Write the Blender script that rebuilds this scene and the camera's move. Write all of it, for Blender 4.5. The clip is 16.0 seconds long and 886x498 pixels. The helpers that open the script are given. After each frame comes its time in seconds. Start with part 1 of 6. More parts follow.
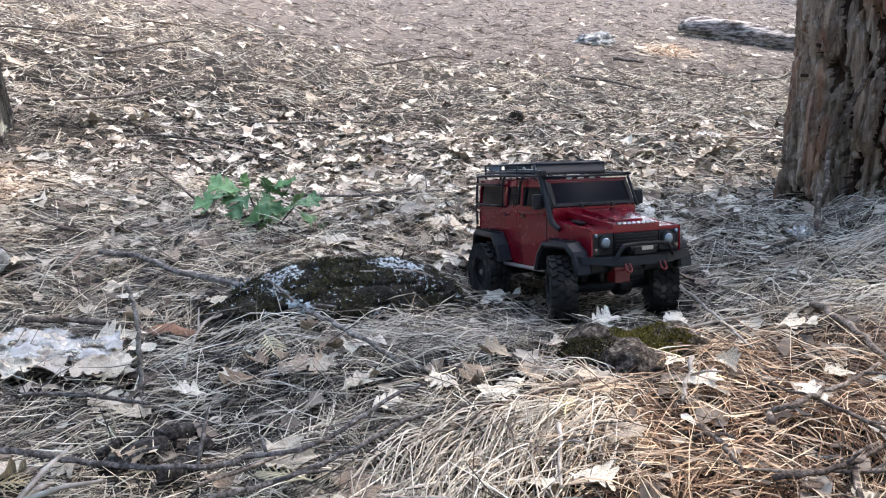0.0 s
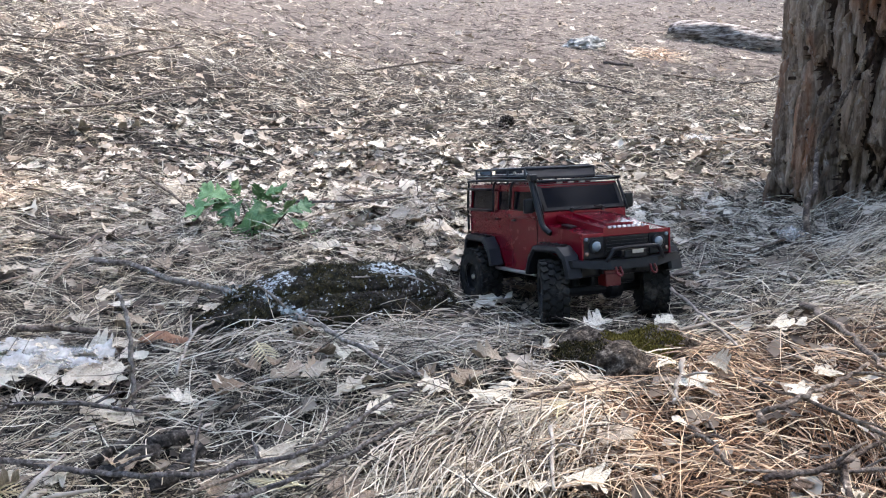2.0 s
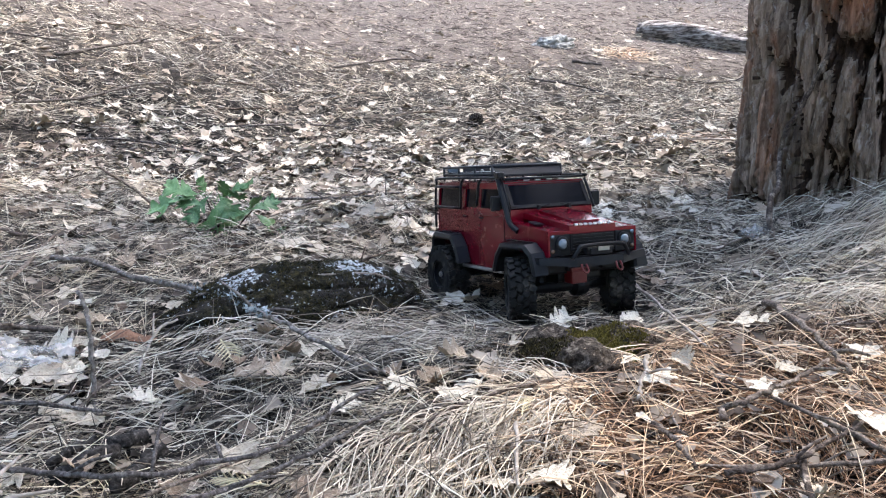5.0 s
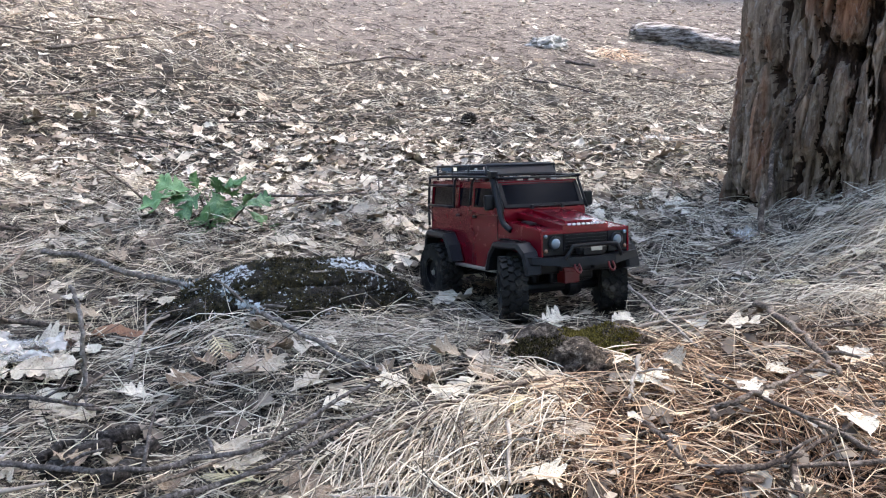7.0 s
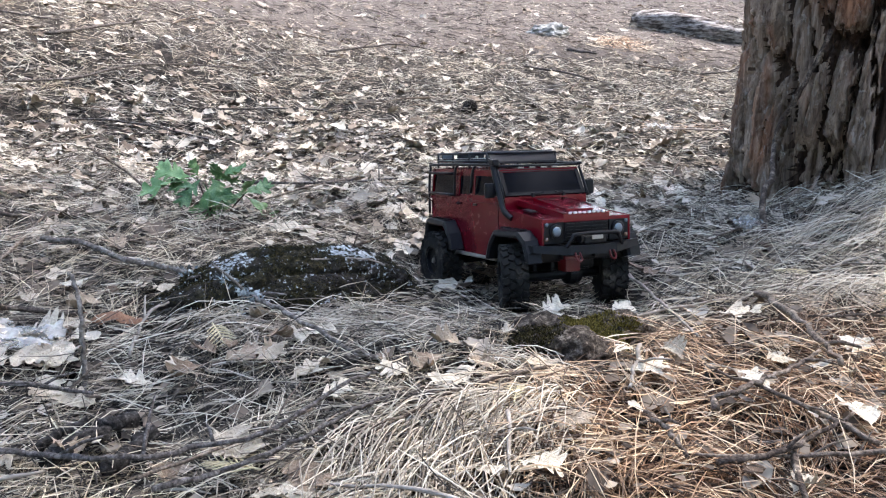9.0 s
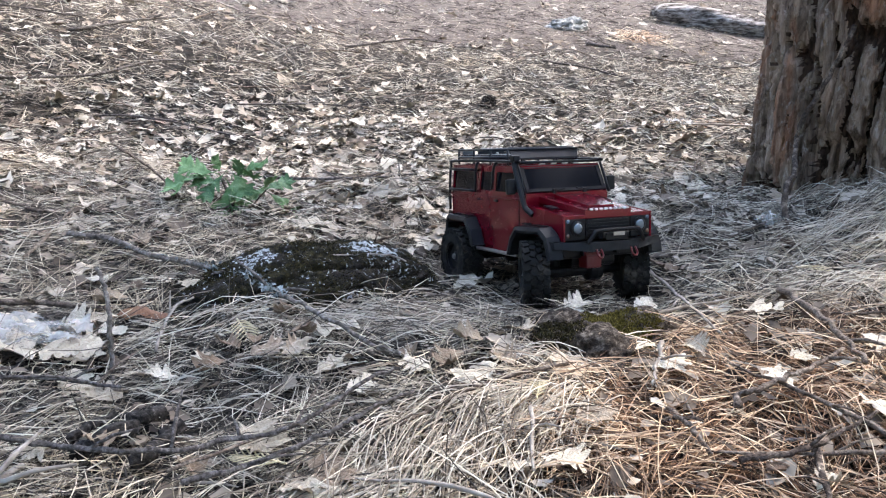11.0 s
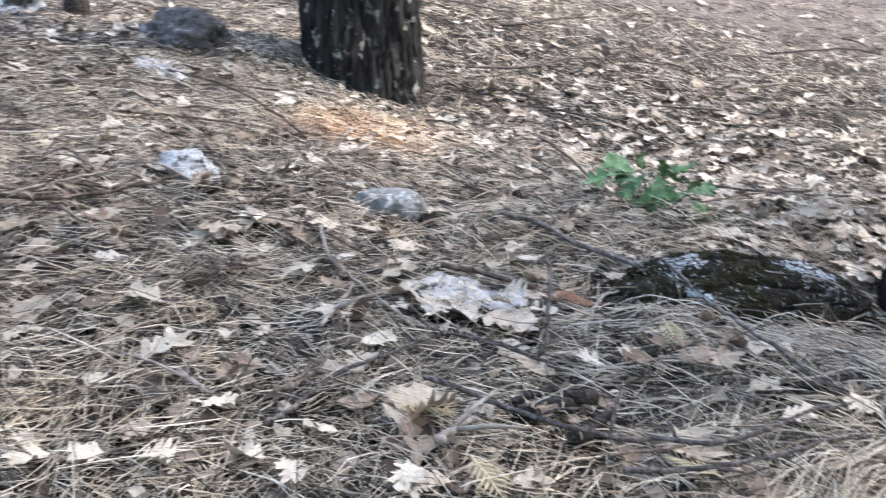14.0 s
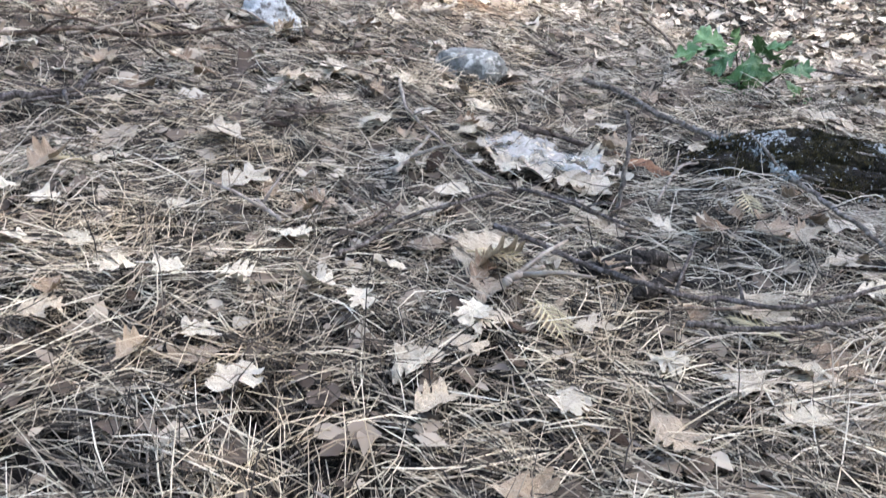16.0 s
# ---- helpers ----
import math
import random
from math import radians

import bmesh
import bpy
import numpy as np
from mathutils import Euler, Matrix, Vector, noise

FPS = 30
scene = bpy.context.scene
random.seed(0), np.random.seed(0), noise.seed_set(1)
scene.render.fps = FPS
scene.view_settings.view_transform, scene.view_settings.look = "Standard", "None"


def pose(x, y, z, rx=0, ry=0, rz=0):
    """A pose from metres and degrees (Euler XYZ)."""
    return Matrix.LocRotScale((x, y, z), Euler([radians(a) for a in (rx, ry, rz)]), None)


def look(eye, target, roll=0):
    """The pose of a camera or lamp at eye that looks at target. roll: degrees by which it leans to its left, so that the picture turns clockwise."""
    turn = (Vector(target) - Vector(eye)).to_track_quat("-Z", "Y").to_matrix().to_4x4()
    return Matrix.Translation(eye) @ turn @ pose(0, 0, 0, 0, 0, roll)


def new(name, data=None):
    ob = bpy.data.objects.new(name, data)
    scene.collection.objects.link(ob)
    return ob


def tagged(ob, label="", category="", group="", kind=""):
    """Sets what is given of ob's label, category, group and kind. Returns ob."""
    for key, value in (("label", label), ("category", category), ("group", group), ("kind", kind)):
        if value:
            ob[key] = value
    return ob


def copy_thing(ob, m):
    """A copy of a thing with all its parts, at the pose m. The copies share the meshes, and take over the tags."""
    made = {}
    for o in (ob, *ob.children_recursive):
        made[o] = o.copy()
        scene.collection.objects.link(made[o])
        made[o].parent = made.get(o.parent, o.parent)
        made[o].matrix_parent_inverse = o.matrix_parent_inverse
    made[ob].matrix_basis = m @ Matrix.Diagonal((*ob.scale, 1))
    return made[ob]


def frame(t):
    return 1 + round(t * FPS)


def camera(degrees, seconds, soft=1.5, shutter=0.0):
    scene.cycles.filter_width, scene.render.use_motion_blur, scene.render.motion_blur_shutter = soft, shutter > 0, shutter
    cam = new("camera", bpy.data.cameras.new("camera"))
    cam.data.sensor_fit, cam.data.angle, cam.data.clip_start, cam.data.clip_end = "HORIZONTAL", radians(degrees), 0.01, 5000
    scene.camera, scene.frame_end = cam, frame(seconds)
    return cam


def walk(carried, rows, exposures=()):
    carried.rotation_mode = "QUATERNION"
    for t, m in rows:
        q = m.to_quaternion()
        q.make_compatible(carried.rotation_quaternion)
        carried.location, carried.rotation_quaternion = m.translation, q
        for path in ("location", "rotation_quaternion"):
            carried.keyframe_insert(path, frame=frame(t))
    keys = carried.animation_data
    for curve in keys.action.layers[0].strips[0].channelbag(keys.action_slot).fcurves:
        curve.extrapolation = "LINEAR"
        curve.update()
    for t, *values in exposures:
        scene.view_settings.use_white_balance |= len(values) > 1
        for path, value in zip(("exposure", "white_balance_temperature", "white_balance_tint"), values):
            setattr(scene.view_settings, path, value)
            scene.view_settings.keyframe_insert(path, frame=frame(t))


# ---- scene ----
cam = camera(55.7, 16.0, 1.15, 0.4)
PATH = [
    (0, (0.073, -0.061, 0.499), (-0.042, 1.862, -0.04), -1.8),
    (0.5, (0.071, -0.061, 0.498), (-0.041, 1.864, -0.035), -1.8),
    (1, (0.074, -0.059, 0.497), (-0.037, 1.863, -0.043), -2.3),
    (1.5, (0.076, -0.063, 0.5), (-0.03, 1.86, -0.038), -2.4),
    (2, (0.075, -0.065, 0.501), (-0.022, 1.861, -0.028), -2.2),
    (2.5, (0.076, -0.063, 0.5), (-0.014, 1.864, -0.026), -2.1),
    (3, (0.079, -0.061, 0.498), (-0.009, 1.865, -0.034), -2.2),
    (3.5, (0.078, -0.063, 0.499), (0.001, 1.864, -0.03), -1.9),
    (4, (0.079, -0.064, 0.499), (0.016, 1.865, -0.026), -1.9),
    (4.5, (0.081, -0.062, 0.499), (0.039, 1.864, -0.037), -1.8),
    (4.7, (0.081, -0.062, 0.499), (0.048, 1.864, -0.037), -1.8),
    (6.8, (0.077, -0.064, 0.498), (0.074, 1.862, -0.036), -0.8),
    (7, (0.077, -0.064, 0.498), (0.072, 1.862, -0.04), -0.8),
    (7.5, (0.078, -0.064, 0.499), (0.07, 1.86, -0.047), -0.8),
    (8, (0.074, -0.062, 0.499), (0.068, 1.862, -0.049), -0.8),
    (8.5, (0.08, -0.06, 0.498), (0.076, 1.861, -0.057), -0.9),
    (9, (0.076, -0.059, 0.497), (0.071, 1.859, -0.069), -0.6),
    (9.2, (0.076, -0.06, 0.497), (0.071, 1.859, -0.073), -0.6),
    (11.3, (0.067, -0.066, 0.502), (0.000, 1.847, -0.076), -0.9),
    (11.5, (0.065, -0.067, 0.502), (-0.024, 1.847, -0.074), -0.9),
    (12, (0.047, -0.066, 0.505), (-0.166, 1.838, -0.07), -0.8),
    (12.5, (0.026, -0.069, 0.503), (-0.332, 1.81, -0.082), -0.4),
    (13, (0.005, -0.076, 0.5), (-0.502, 1.767, -0.087), -0.2),
    (13.5, (-0.003, -0.088, 0.505), (-0.709, 1.691, -0.075), -1.6),
    (14, (-0.032, -0.091, 0.499), (-0.9, 1.617, -0.073), 0.5),
    (14.5, (-0.039, -0.111, 0.506), (-1.095, 1.504, -0.018), 1.6),
    (15, (-0.039, -0.112, 0.492), (-1.1, 1.488, -0.069), 1.9),
    (15.5, (-0.03, -0.105, 0.469), (-1.029, 1.478, -0.236), 2.4),
    (16, (-0.026, -0.107, 0.458), (-0.985, 1.438, -0.375), 2.8),
]
walk(cam, [(t, look(eye, target, roll)) for t, eye, target, roll in PATH], [(0.0, 3.0, 6200, 10), (16.0, 3.0, 6200, 10)])


# ---- world, sun ----
SUN_EL, SUN_AZ = 52.0, 57.0        # height and bearing (from +y towards +x) of the sun
sun_way = Vector((math.sin(radians(SUN_AZ)) * math.cos(radians(SUN_EL)),
                  math.cos(radians(SUN_AZ)) * math.cos(radians(SUN_EL)), math.sin(radians(SUN_EL))))
world = bpy.data.worlds.new("sky")
scene.world = world
world.use_nodes = True
wn = world.node_tree.nodes
sky = wn.new("ShaderNodeTexSky")
sky.sky_type, sky.sun_disc = "NISHITA", False
sky.sun_elevation, sky.sun_rotation = radians(SUN_EL), radians(SUN_AZ)
sky.air_density, sky.dust_density, sky.ozone_density = 1.0, 3.0, 1.0
wn["Background"].inputs["Strength"].default_value = 0.15
world.node_tree.links.new(sky.outputs[0], wn["Background"].inputs["Color"])
lamp = bpy.data.lights.new("sun", "SUN")
lamp.energy, lamp.angle, lamp.color = 0.80, radians(2.0), (1.0, 0.91, 0.80)
sun = new("sun", lamp)
sun.matrix_world = look(sun_way * 30, (0, 0, 0))


# ---- materials ----
class Mat:
    """A small node-material builder."""

    def __init__(self, name, rough=0.8, metal=0.0, spec=0.5):
        self.m = bpy.data.materials.new(name)
        self.m.use_nodes = True
        self.t = self.m.node_tree
        self.b = self.t.nodes["Principled BSDF"]
        self.b.inputs["Roughness"].default_value = rough
        self.b.inputs["Metallic"].default_value = metal
        self.b.inputs["Specular IOR Level"].default_value = spec
        self.co = self.t.nodes.new("ShaderNodeTexCoord").outputs["Object"]

    def node(self, kind, **ins):
        n = self.t.nodes.new(kind)
        for k, v in ins.items():
            self.put(n, k.replace("_", " "), v)
        return n

    def put(self, n, key, v):
        if isinstance(v, bpy.types.NodeSocket):
            self.t.links.new(v, n.inputs[key])
        else:
            n.inputs[key].default_value = v

    def scaled(self, s):
        n = self.t.nodes.new("ShaderNodeVectorMath")
        n.operation = "MULTIPLY"
        self.t.links.new(self.co, n.inputs[0])
        n.inputs[1].default_value = s
        return n.outputs[0]

    def noise(self, scale, detail=4.0, rough=0.55, at=None, distort=0.0):
        return self.node("ShaderNodeTexNoise", Scale=scale, Detail=detail, Roughness=rough, Distortion=distort,
                         Vector=at if at is not None else self.co).outputs["Fac"]

    def ramp(self, fac, *stops):
        n = self.t.nodes.new("ShaderNodeValToRGB")
        e = n.color_ramp.elements
        while len(e) < len(stops):
            e.new(0.5)
        for el, (p, c) in zip(e, stops):
            el.position = p
            el.color = (*c, 1) if len(c) == 3 else c
        self.t.links.new(fac, n.inputs[0])
        return n.outputs["Color"]

    def gate(self, fac, lo, hi):
        n = self.t.nodes.new("ShaderNodeMapRange")
        n.interpolation_type = "SMOOTHSTEP"
        self.t.links.new(fac, n.inputs["Value"])
        n.inputs["From Min"].default_value, n.inputs["From Max"].default_value = lo, hi
        return n.outputs["Result"]

    def math(self, op, a, b=0.0):
        n = self.t.nodes.new("ShaderNodeMath")
        n.operation = op
        for i, v in enumerate((a, b)):
            if isinstance(v, bpy.types.NodeSocket):
                self.t.links.new(v, n.inputs[i])
            else:
                n.inputs[i].default_value = v
        return n.outputs[0]

    def mix(self, fac, a, b, mode="MIX"):
        n = self.t.nodes.new("ShaderNodeMix")
        n.data_type, n.blend_type = "RGBA", mode
        for key, v in ((0, fac), (6, a), (7, b)):
            if isinstance(v, bpy.types.NodeSocket):
                self.t.links.new(v, n.inputs[key])
            elif key == 0:
                n.inputs[0].default_value = v
            else:
                n.inputs[key].default_value = (*v, 1)
        return n.outputs[2]

    def bump(self, fac, strength=0.5, dist=0.002):
        n = self.node("ShaderNodeBump", Strength=strength, Distance=dist, Height=fac)
        self.t.links.new(n.outputs[0], self.b.inputs["Normal"])

    def colour(self, c):
        self.put(self.b, "Base Color", c if isinstance(c, bpy.types.NodeSocket) else (*c, 1))
        return self

    def rough(self, v):
        self.put(self.b, "Roughness", v)

    def island(self):
        return self.t.nodes.new("ShaderNodeNewGeometry").outputs["Random Per Island"]

    def each(self):
        return self.t.nodes.new("ShaderNodeObjectInfo").outputs["Random"]

    def axis(self, i):
        n = self.t.nodes.new("ShaderNodeSeparateXYZ")
        self.t.links.new(self.co, n.inputs[0])
        return n.outputs[i]


def sun_patch_zone(k):
    """Rusty needle patches that paint in the sun flecks: by the moss stone, at the foot of the far tree and farther
    out.
    """
    x, y = k.axis(0), k.axis(1)
    d1 = k.math("ADD", k.math("POWER", k.math("MULTIPLY", k.math("SUBTRACT", x, 0.55), 1.9), 2.0),
                k.math("POWER", k.math("MULTIPLY", k.math("SUBTRACT", y, 0.85), 2.4), 2.0))
    d2 = k.math("ADD", k.math("POWER", k.math("MULTIPLY", k.math("ADD", x, 1.33), 2.9), 2.0),
                k.math("POWER", k.math("MULTIPLY", k.math("SUBTRACT", y, 1.95), 2.2), 2.0))
    d3 = k.math("ADD", k.math("POWER", k.math("MULTIPLY", k.math("SUBTRACT", x, 1.33), 4.2), 2.0), k.math("POWER", k.math("MULTIPLY", k.math("SUBTRACT", y, 6.05), 3.2), 2.0))
    d4 = k.math("ADD", k.math("POWER", k.math("MULTIPLY", k.math("SUBTRACT", x, 1.0), 3.5), 2.0), k.math("POWER", k.math("MULTIPLY", k.math("SUBTRACT", y, 3.16), 9.0), 2.0))
    d = k.math("MINIMUM", k.math("MINIMUM", d1, k.math("ADD", d2, 0.35)), k.math("MINIMUM", d3, d4))
    d = k.math("ADD", d, k.math("MULTIPLY", k.noise(3.0), 0.8))
    return k.math("SUBTRACT", 1.0, k.gate(d, 0.5, 1.6))


k = Mat("litter", 0.95, spec=0.2)
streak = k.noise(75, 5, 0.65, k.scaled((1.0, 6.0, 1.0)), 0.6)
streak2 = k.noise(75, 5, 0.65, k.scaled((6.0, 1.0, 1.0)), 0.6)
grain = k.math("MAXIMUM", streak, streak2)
# mould, taken near black so the shade between needles is in its colour
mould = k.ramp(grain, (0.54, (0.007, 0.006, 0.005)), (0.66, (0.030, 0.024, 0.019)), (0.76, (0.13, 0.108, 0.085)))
dirt = k.ramp(k.noise(17, 9, 0.8), (0.3, (0.085, 0.069, 0.060)), (0.55, (0.165, 0.138, 0.122)), (0.75, (0.31, 0.27, 0.245)))
speck = k.gate(k.noise(38, 3, 0.6), 0.62, 0.68)
dirt = k.mix(speck, dirt, (0.52, 0.46, 0.39))
far = k.gate(k.math("ADD", k.math("ADD", k.axis(1), k.math("MULTIPLY", k.axis(0), -0.25)), k.math("MULTIPLY", k.noise(0.7), 1.6)), 4.9, 6.9)
out = k.math("POWER", k.math("ADD", k.math("POWER", k.math("ADD", k.axis(0), 0.5), 2.0), k.math("POWER", k.math("SUBTRACT", k.axis(1), 2.0), 2.0)), 0.5)
far = k.math("MAXIMUM", far, k.gate(k.math("ADD", out, k.noise(0.9)), 3.6, 5.6))
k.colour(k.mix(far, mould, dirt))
k.bump(grain, 0.8, 0.01)
LITTER = k.m

k = Mat("pine_needles", 0.62, spec=0.35)
isl = k.island()
dry = k.ramp(isl, (0.0, (0.014, 0.011, 0.009)), (0.27, (0.065, 0.052, 0.041)), (0.50, (0.30, 0.248, 0.19)), (0.82, (0.57, 0.50, 0.40)), (1.0, (0.83, 0.77, 0.65)))
# rusty tones, warm and bright to carry the sun patches in the colour
rust = k.ramp(isl, (0.0, (0.016, 0.009, 0.005)), (0.28, (0.12, 0.068, 0.040)), (0.62, (0.51, 0.325, 0.205)), (1.0, (0.85, 0.69, 0.50)))
tint = k.ramp(k.noise(5, 3, 0.6), (0.3, (0.78, 0.81, 0.86)), (0.5, (1.0, 1.0, 1.0)), (0.7, (1.14, 1.05, 0.93)))
# warmer at low y, slightly cooler at high y
far_tint = k.ramp(k.gate(k.math("ADD", k.axis(1), k.noise(1.5)), 1.8, 3.6), (0.0, (1.01, 1.0, 0.94)), (1.0, (0.97, 0.99, 0.99)))
k.colour(k.mix(1.0, k.mix(0.9, k.mix(sun_patch_zone(k), dry, rust), tint, "MULTIPLY"), far_tint, "MULTIPLY"))
NEEDLE = k.m
k = Mat("twig_bits", 0.9, spec=0.2)
k.colour(k.ramp(k.island(), (0.0, (0.020, 0.016, 0.013)), (0.55, (0.075, 0.060, 0.049)), (0.8, (0.17, 0.145, 0.12)), (1.0, (0.34, 0.30, 0.255))))
TWIGBITS = k.m
# rotten needles, darkened further to stand in for shade under the pale ones
k = Mat("rotting_gap_needles", 0.8, spec=0.2)
isl = k.island()
k.colour(k.mix(sun_patch_zone(k), k.ramp(isl, (0.0, (0.008, 0.007, 0.006)), (0.5, (0.034, 0.028, 0.023)), (0.8, (0.11, 0.092, 0.075)), (1.0, (0.30, 0.26, 0.21))),
               k.ramp(isl, (0.0, (0.012, 0.007, 0.004)), (0.5, (0.11, 0.055, 0.029)), (0.8, (0.30, 0.165, 0.092)), (1.0, (0.50, 0.31, 0.18)))))
OLD_GAP_NEEDLE = k.m

def leaf_material(name, *tones):
    """Dead oak leaf: one tone for each leaf, blotched, with paler veins."""
    k = Mat(name, 0.72, spec=0.3)
    lf = k.ramp(k.each(), *tones)
    ay = k.math("ABSOLUTE", k.axis(1))
    lf = k.mix(k.math("MULTIPLY", k.gate(k.noise(4, 5, 0.65), 0.46, 0.72), 0.40), lf, (0.34, 0.26, 0.18))
    lf = k.mix(k.math("MULTIPLY", k.gate(k.noise(19, 4, 0.6), 0.58, 0.68), 0.45), lf, (0.15, 0.10, 0.07))
    rib = k.math("ABSOLUTE", k.math("SUBTRACT", k.math("FRACT", k.math("MULTIPLY", k.math("SUBTRACT", k.axis(0), k.math("MULTIPLY", ay, 0.85)), 6.5)), 0.5))
    vein = k.math("MAXIMUM", k.math("SUBTRACT", 1.0, k.gate(ay, 0.004, 0.014)), k.math("SUBTRACT", 1.0, k.gate(rib, 0.015, 0.06)))
    k.colour(k.mix(k.math("MULTIPLY", vein, 0.3), lf, (0.72, 0.64, 0.50)))
    k.bump(k.math("ADD", k.math("MULTIPLY", vein, 0.6), k.noise(9, 4, 0.6)), 0.45, 0.025)
    return k.m


LEAF = leaf_material("dry_leaf", (0.0, (0.17, 0.115, 0.08)), (0.25, (0.37, 0.29, 0.21)), (0.55, (0.56, 0.47, 0.355)), (1.0, (0.74, 0.66, 0.525)))
PALE_LEAF = leaf_material("bleached_leaf", (0.0, (0.52, 0.435, 0.325)), (0.5, (0.64, 0.56, 0.435)), (1.0, (0.77, 0.69, 0.56)))
k = Mat("leaf_bed", 0.75, spec=0.3)
lf = k.ramp(k.island(), (0.0, (0.09, 0.066, 0.050)), (0.25, (0.26, 0.205, 0.155)), (0.6, (0.50, 0.43, 0.345)), (1.0, (0.74, 0.675, 0.565)))
k.colour(lf)
LEAF_BED = k.m
k = Mat("leaf_scrap", 0.8, spec=0.3)
k.colour(k.ramp(k.island(), (0.0, (0.05, 0.036, 0.027)), (0.5, (0.17, 0.13, 0.098)), (0.85, (0.36, 0.30, 0.235)), (1.0, (0.60, 0.53, 0.43))))
SCRAP = k.m
k = Mat("rust_leaf", 0.6, spec=0.4)
k.colour(k.ramp(k.noise(30), (0.3, (0.16, 0.07, 0.035)), (0.7, (0.32, 0.17, 0.09))))
RUST_LEAF = k.m

k = Mat("green_leaf", 0.45, spec=0.5)
k.colour(k.mix(k.gate(k.noise(35), 0.45, 0.7), k.ramp(k.each(), (0.0, (0.065, 0.145, 0.055)), (1.0, (0.15, 0.285, 0.10))), (0.20, 0.33, 0.13)))
k.bump(k.noise(90), 0.3, 0.002)
GREEN = k.m
k = Mat("crown_leaf", 0.5)
k.colour(k.ramp(k.island(), (0, (0.03, 0.06, 0.02)), (1, (0.07, 0.12, 0.04))))
CROWN = k.m

k = Mat("cedar_bark", 0.92, spec=0.2)
fib = k.noise(60, 8, 0.7, k.scaled((1.0, 1.0, 0.12)), 0.6)
band = k.noise(6, 4, 0.55, k.scaled((1.0, 1.0, 0.22)))
grey = k.ramp(fib, (0.36, (0.10, 0.07, 0.053)), (0.52, (0.28, 0.212, 0.163)), (0.66, (0.46, 0.37, 0.30)))
red = k.ramp(fib, (0.34, (0.13, 0.055, 0.03)), (0.52, (0.36, 0.18, 0.105)), (0.70, (0.50, 0.30, 0.20)))
bark = k.mix(k.gate(band, 0.54, 0.66), grey, red)
flake = k.noise(48, 6, 0.75, k.scaled((1.0, 1.0, 0.5)), 0.8)
cells = k.node("ShaderNodeTexVoronoi", Scale=13.0, Vector=k.scaled((1.0, 1.0, 0.22)), Randomness=1.0).outputs["Color"]
tone = k.t.nodes.new("ShaderNodeSeparateColor")
k.t.links.new(cells, tone.inputs[0])
bark = k.mix(1.0, bark, k.ramp(tone.outputs[0], (0.0, (0.62, 0.60, 0.58)), (1.0, (1.3, 1.25, 1.2))), "MULTIPLY")
k.colour(k.mix(k.math("MULTIPLY", k.gate(flake, 0.55, 0.66), 0.55), bark, (0.48, 0.43, 0.385)))
k.bump(k.math("ADD", fib, k.math("MULTIPLY", flake, 0.7)), 0.8, 0.008)
BARK_A = k.m
# inner bark, kept near black so furrow shade is in its colour too
k = Mat("shaded_inner_bark", 0.95, spec=0.1)
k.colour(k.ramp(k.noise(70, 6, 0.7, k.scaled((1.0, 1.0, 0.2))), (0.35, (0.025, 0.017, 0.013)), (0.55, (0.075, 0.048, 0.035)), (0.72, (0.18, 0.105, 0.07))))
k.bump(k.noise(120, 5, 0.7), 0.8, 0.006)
SHADED_INNER_BARK = k.m
k = Mat("dark_bark", 0.92, spec=0.2)
fib = k.noise(24, 7, 0.7, k.scaled((1.0, 1.0, 0.14)), 0.6)
bark = k.ramp(fib, (0.3, (0.016, 0.015, 0.014)), (0.5, (0.045, 0.043, 0.041)), (0.75, (0.14, 0.13, 0.122)))
k.colour(k.mix(k.gate(k.noise(24, 4, 0.6, k.scaled((1.0, 1.0, 0.7))), 0.59, 0.65), bark, (0.44, 0.43, 0.37)))
k.bump(fib, 1.0, 0.03)
BARK_B = k.m

k = Mat("mossy_rock", 0.95, spec=0.2)
moss = k.ramp(k.noise(95, 5, 0.7), (0.36, (0.007, 0.006, 0.004)), (0.52, (0.028, 0.023, 0.011)), (0.70, (0.09, 0.075, 0.03)))
moss = k.mix(k.gate(k.noise(13, 4, 0.6), 0.45, 0.62), moss, k.ramp(k.noise(80, 5, 0.7), (0.36, (0.012, 0.010, 0.009)), (0.62, (0.06, 0.05, 0.042))))
dx = k.math("MULTIPLY", k.math("SUBTRACT", k.axis(0), 0.125), 14.0)
dy = k.math("MULTIPLY", k.math("ADD", k.axis(1), 0.015), 16.0)
d1 = k.math("ADD", k.math("MULTIPLY", dx, dx), k.math("MULTIPLY", dy, dy))
ex = k.math("MULTIPLY", k.math("ADD", k.axis(0), 0.088), 28.0)
ey = k.math("MULTIPLY", k.math("SUBTRACT", k.axis(1), 0.005), 14.0)
d2 = k.math("ADD", k.math("MULTIPLY", ex, ex), k.math("MULTIPLY", ey, ey))
lich = k.math("SUBTRACT", k.math("ADD", k.math("MULTIPLY", k.noise(150, 3, 0.7), 0.6), k.math("MULTIPLY", k.noise(40, 5, 0.7), 0.4)), k.math("MULTIPLY", k.math("MINIMUM", k.math("MINIMUM", d1, d2), 1.0), 0.115))
k.colour(k.mix(k.gate(lich, 0.465, 0.50), moss, k.ramp(k.noise(90, 3, 0.6), (0.35, (0.40, 0.43, 0.44)), (0.65, (0.68, 0.71, 0.72)))))
k.bump(k.noise(110, 6, 0.7), 1.0, 0.010)
MOSSROCK = k.m
k = Mat("moss", 0.95, spec=0.2)
k.colour(k.ramp(k.island(), (0.0, (0.030, 0.025, 0.006)), (0.6, (0.13, 0.105, 0.022)), (1.0, (0.30, 0.245, 0.055))))
MOSS = k.m
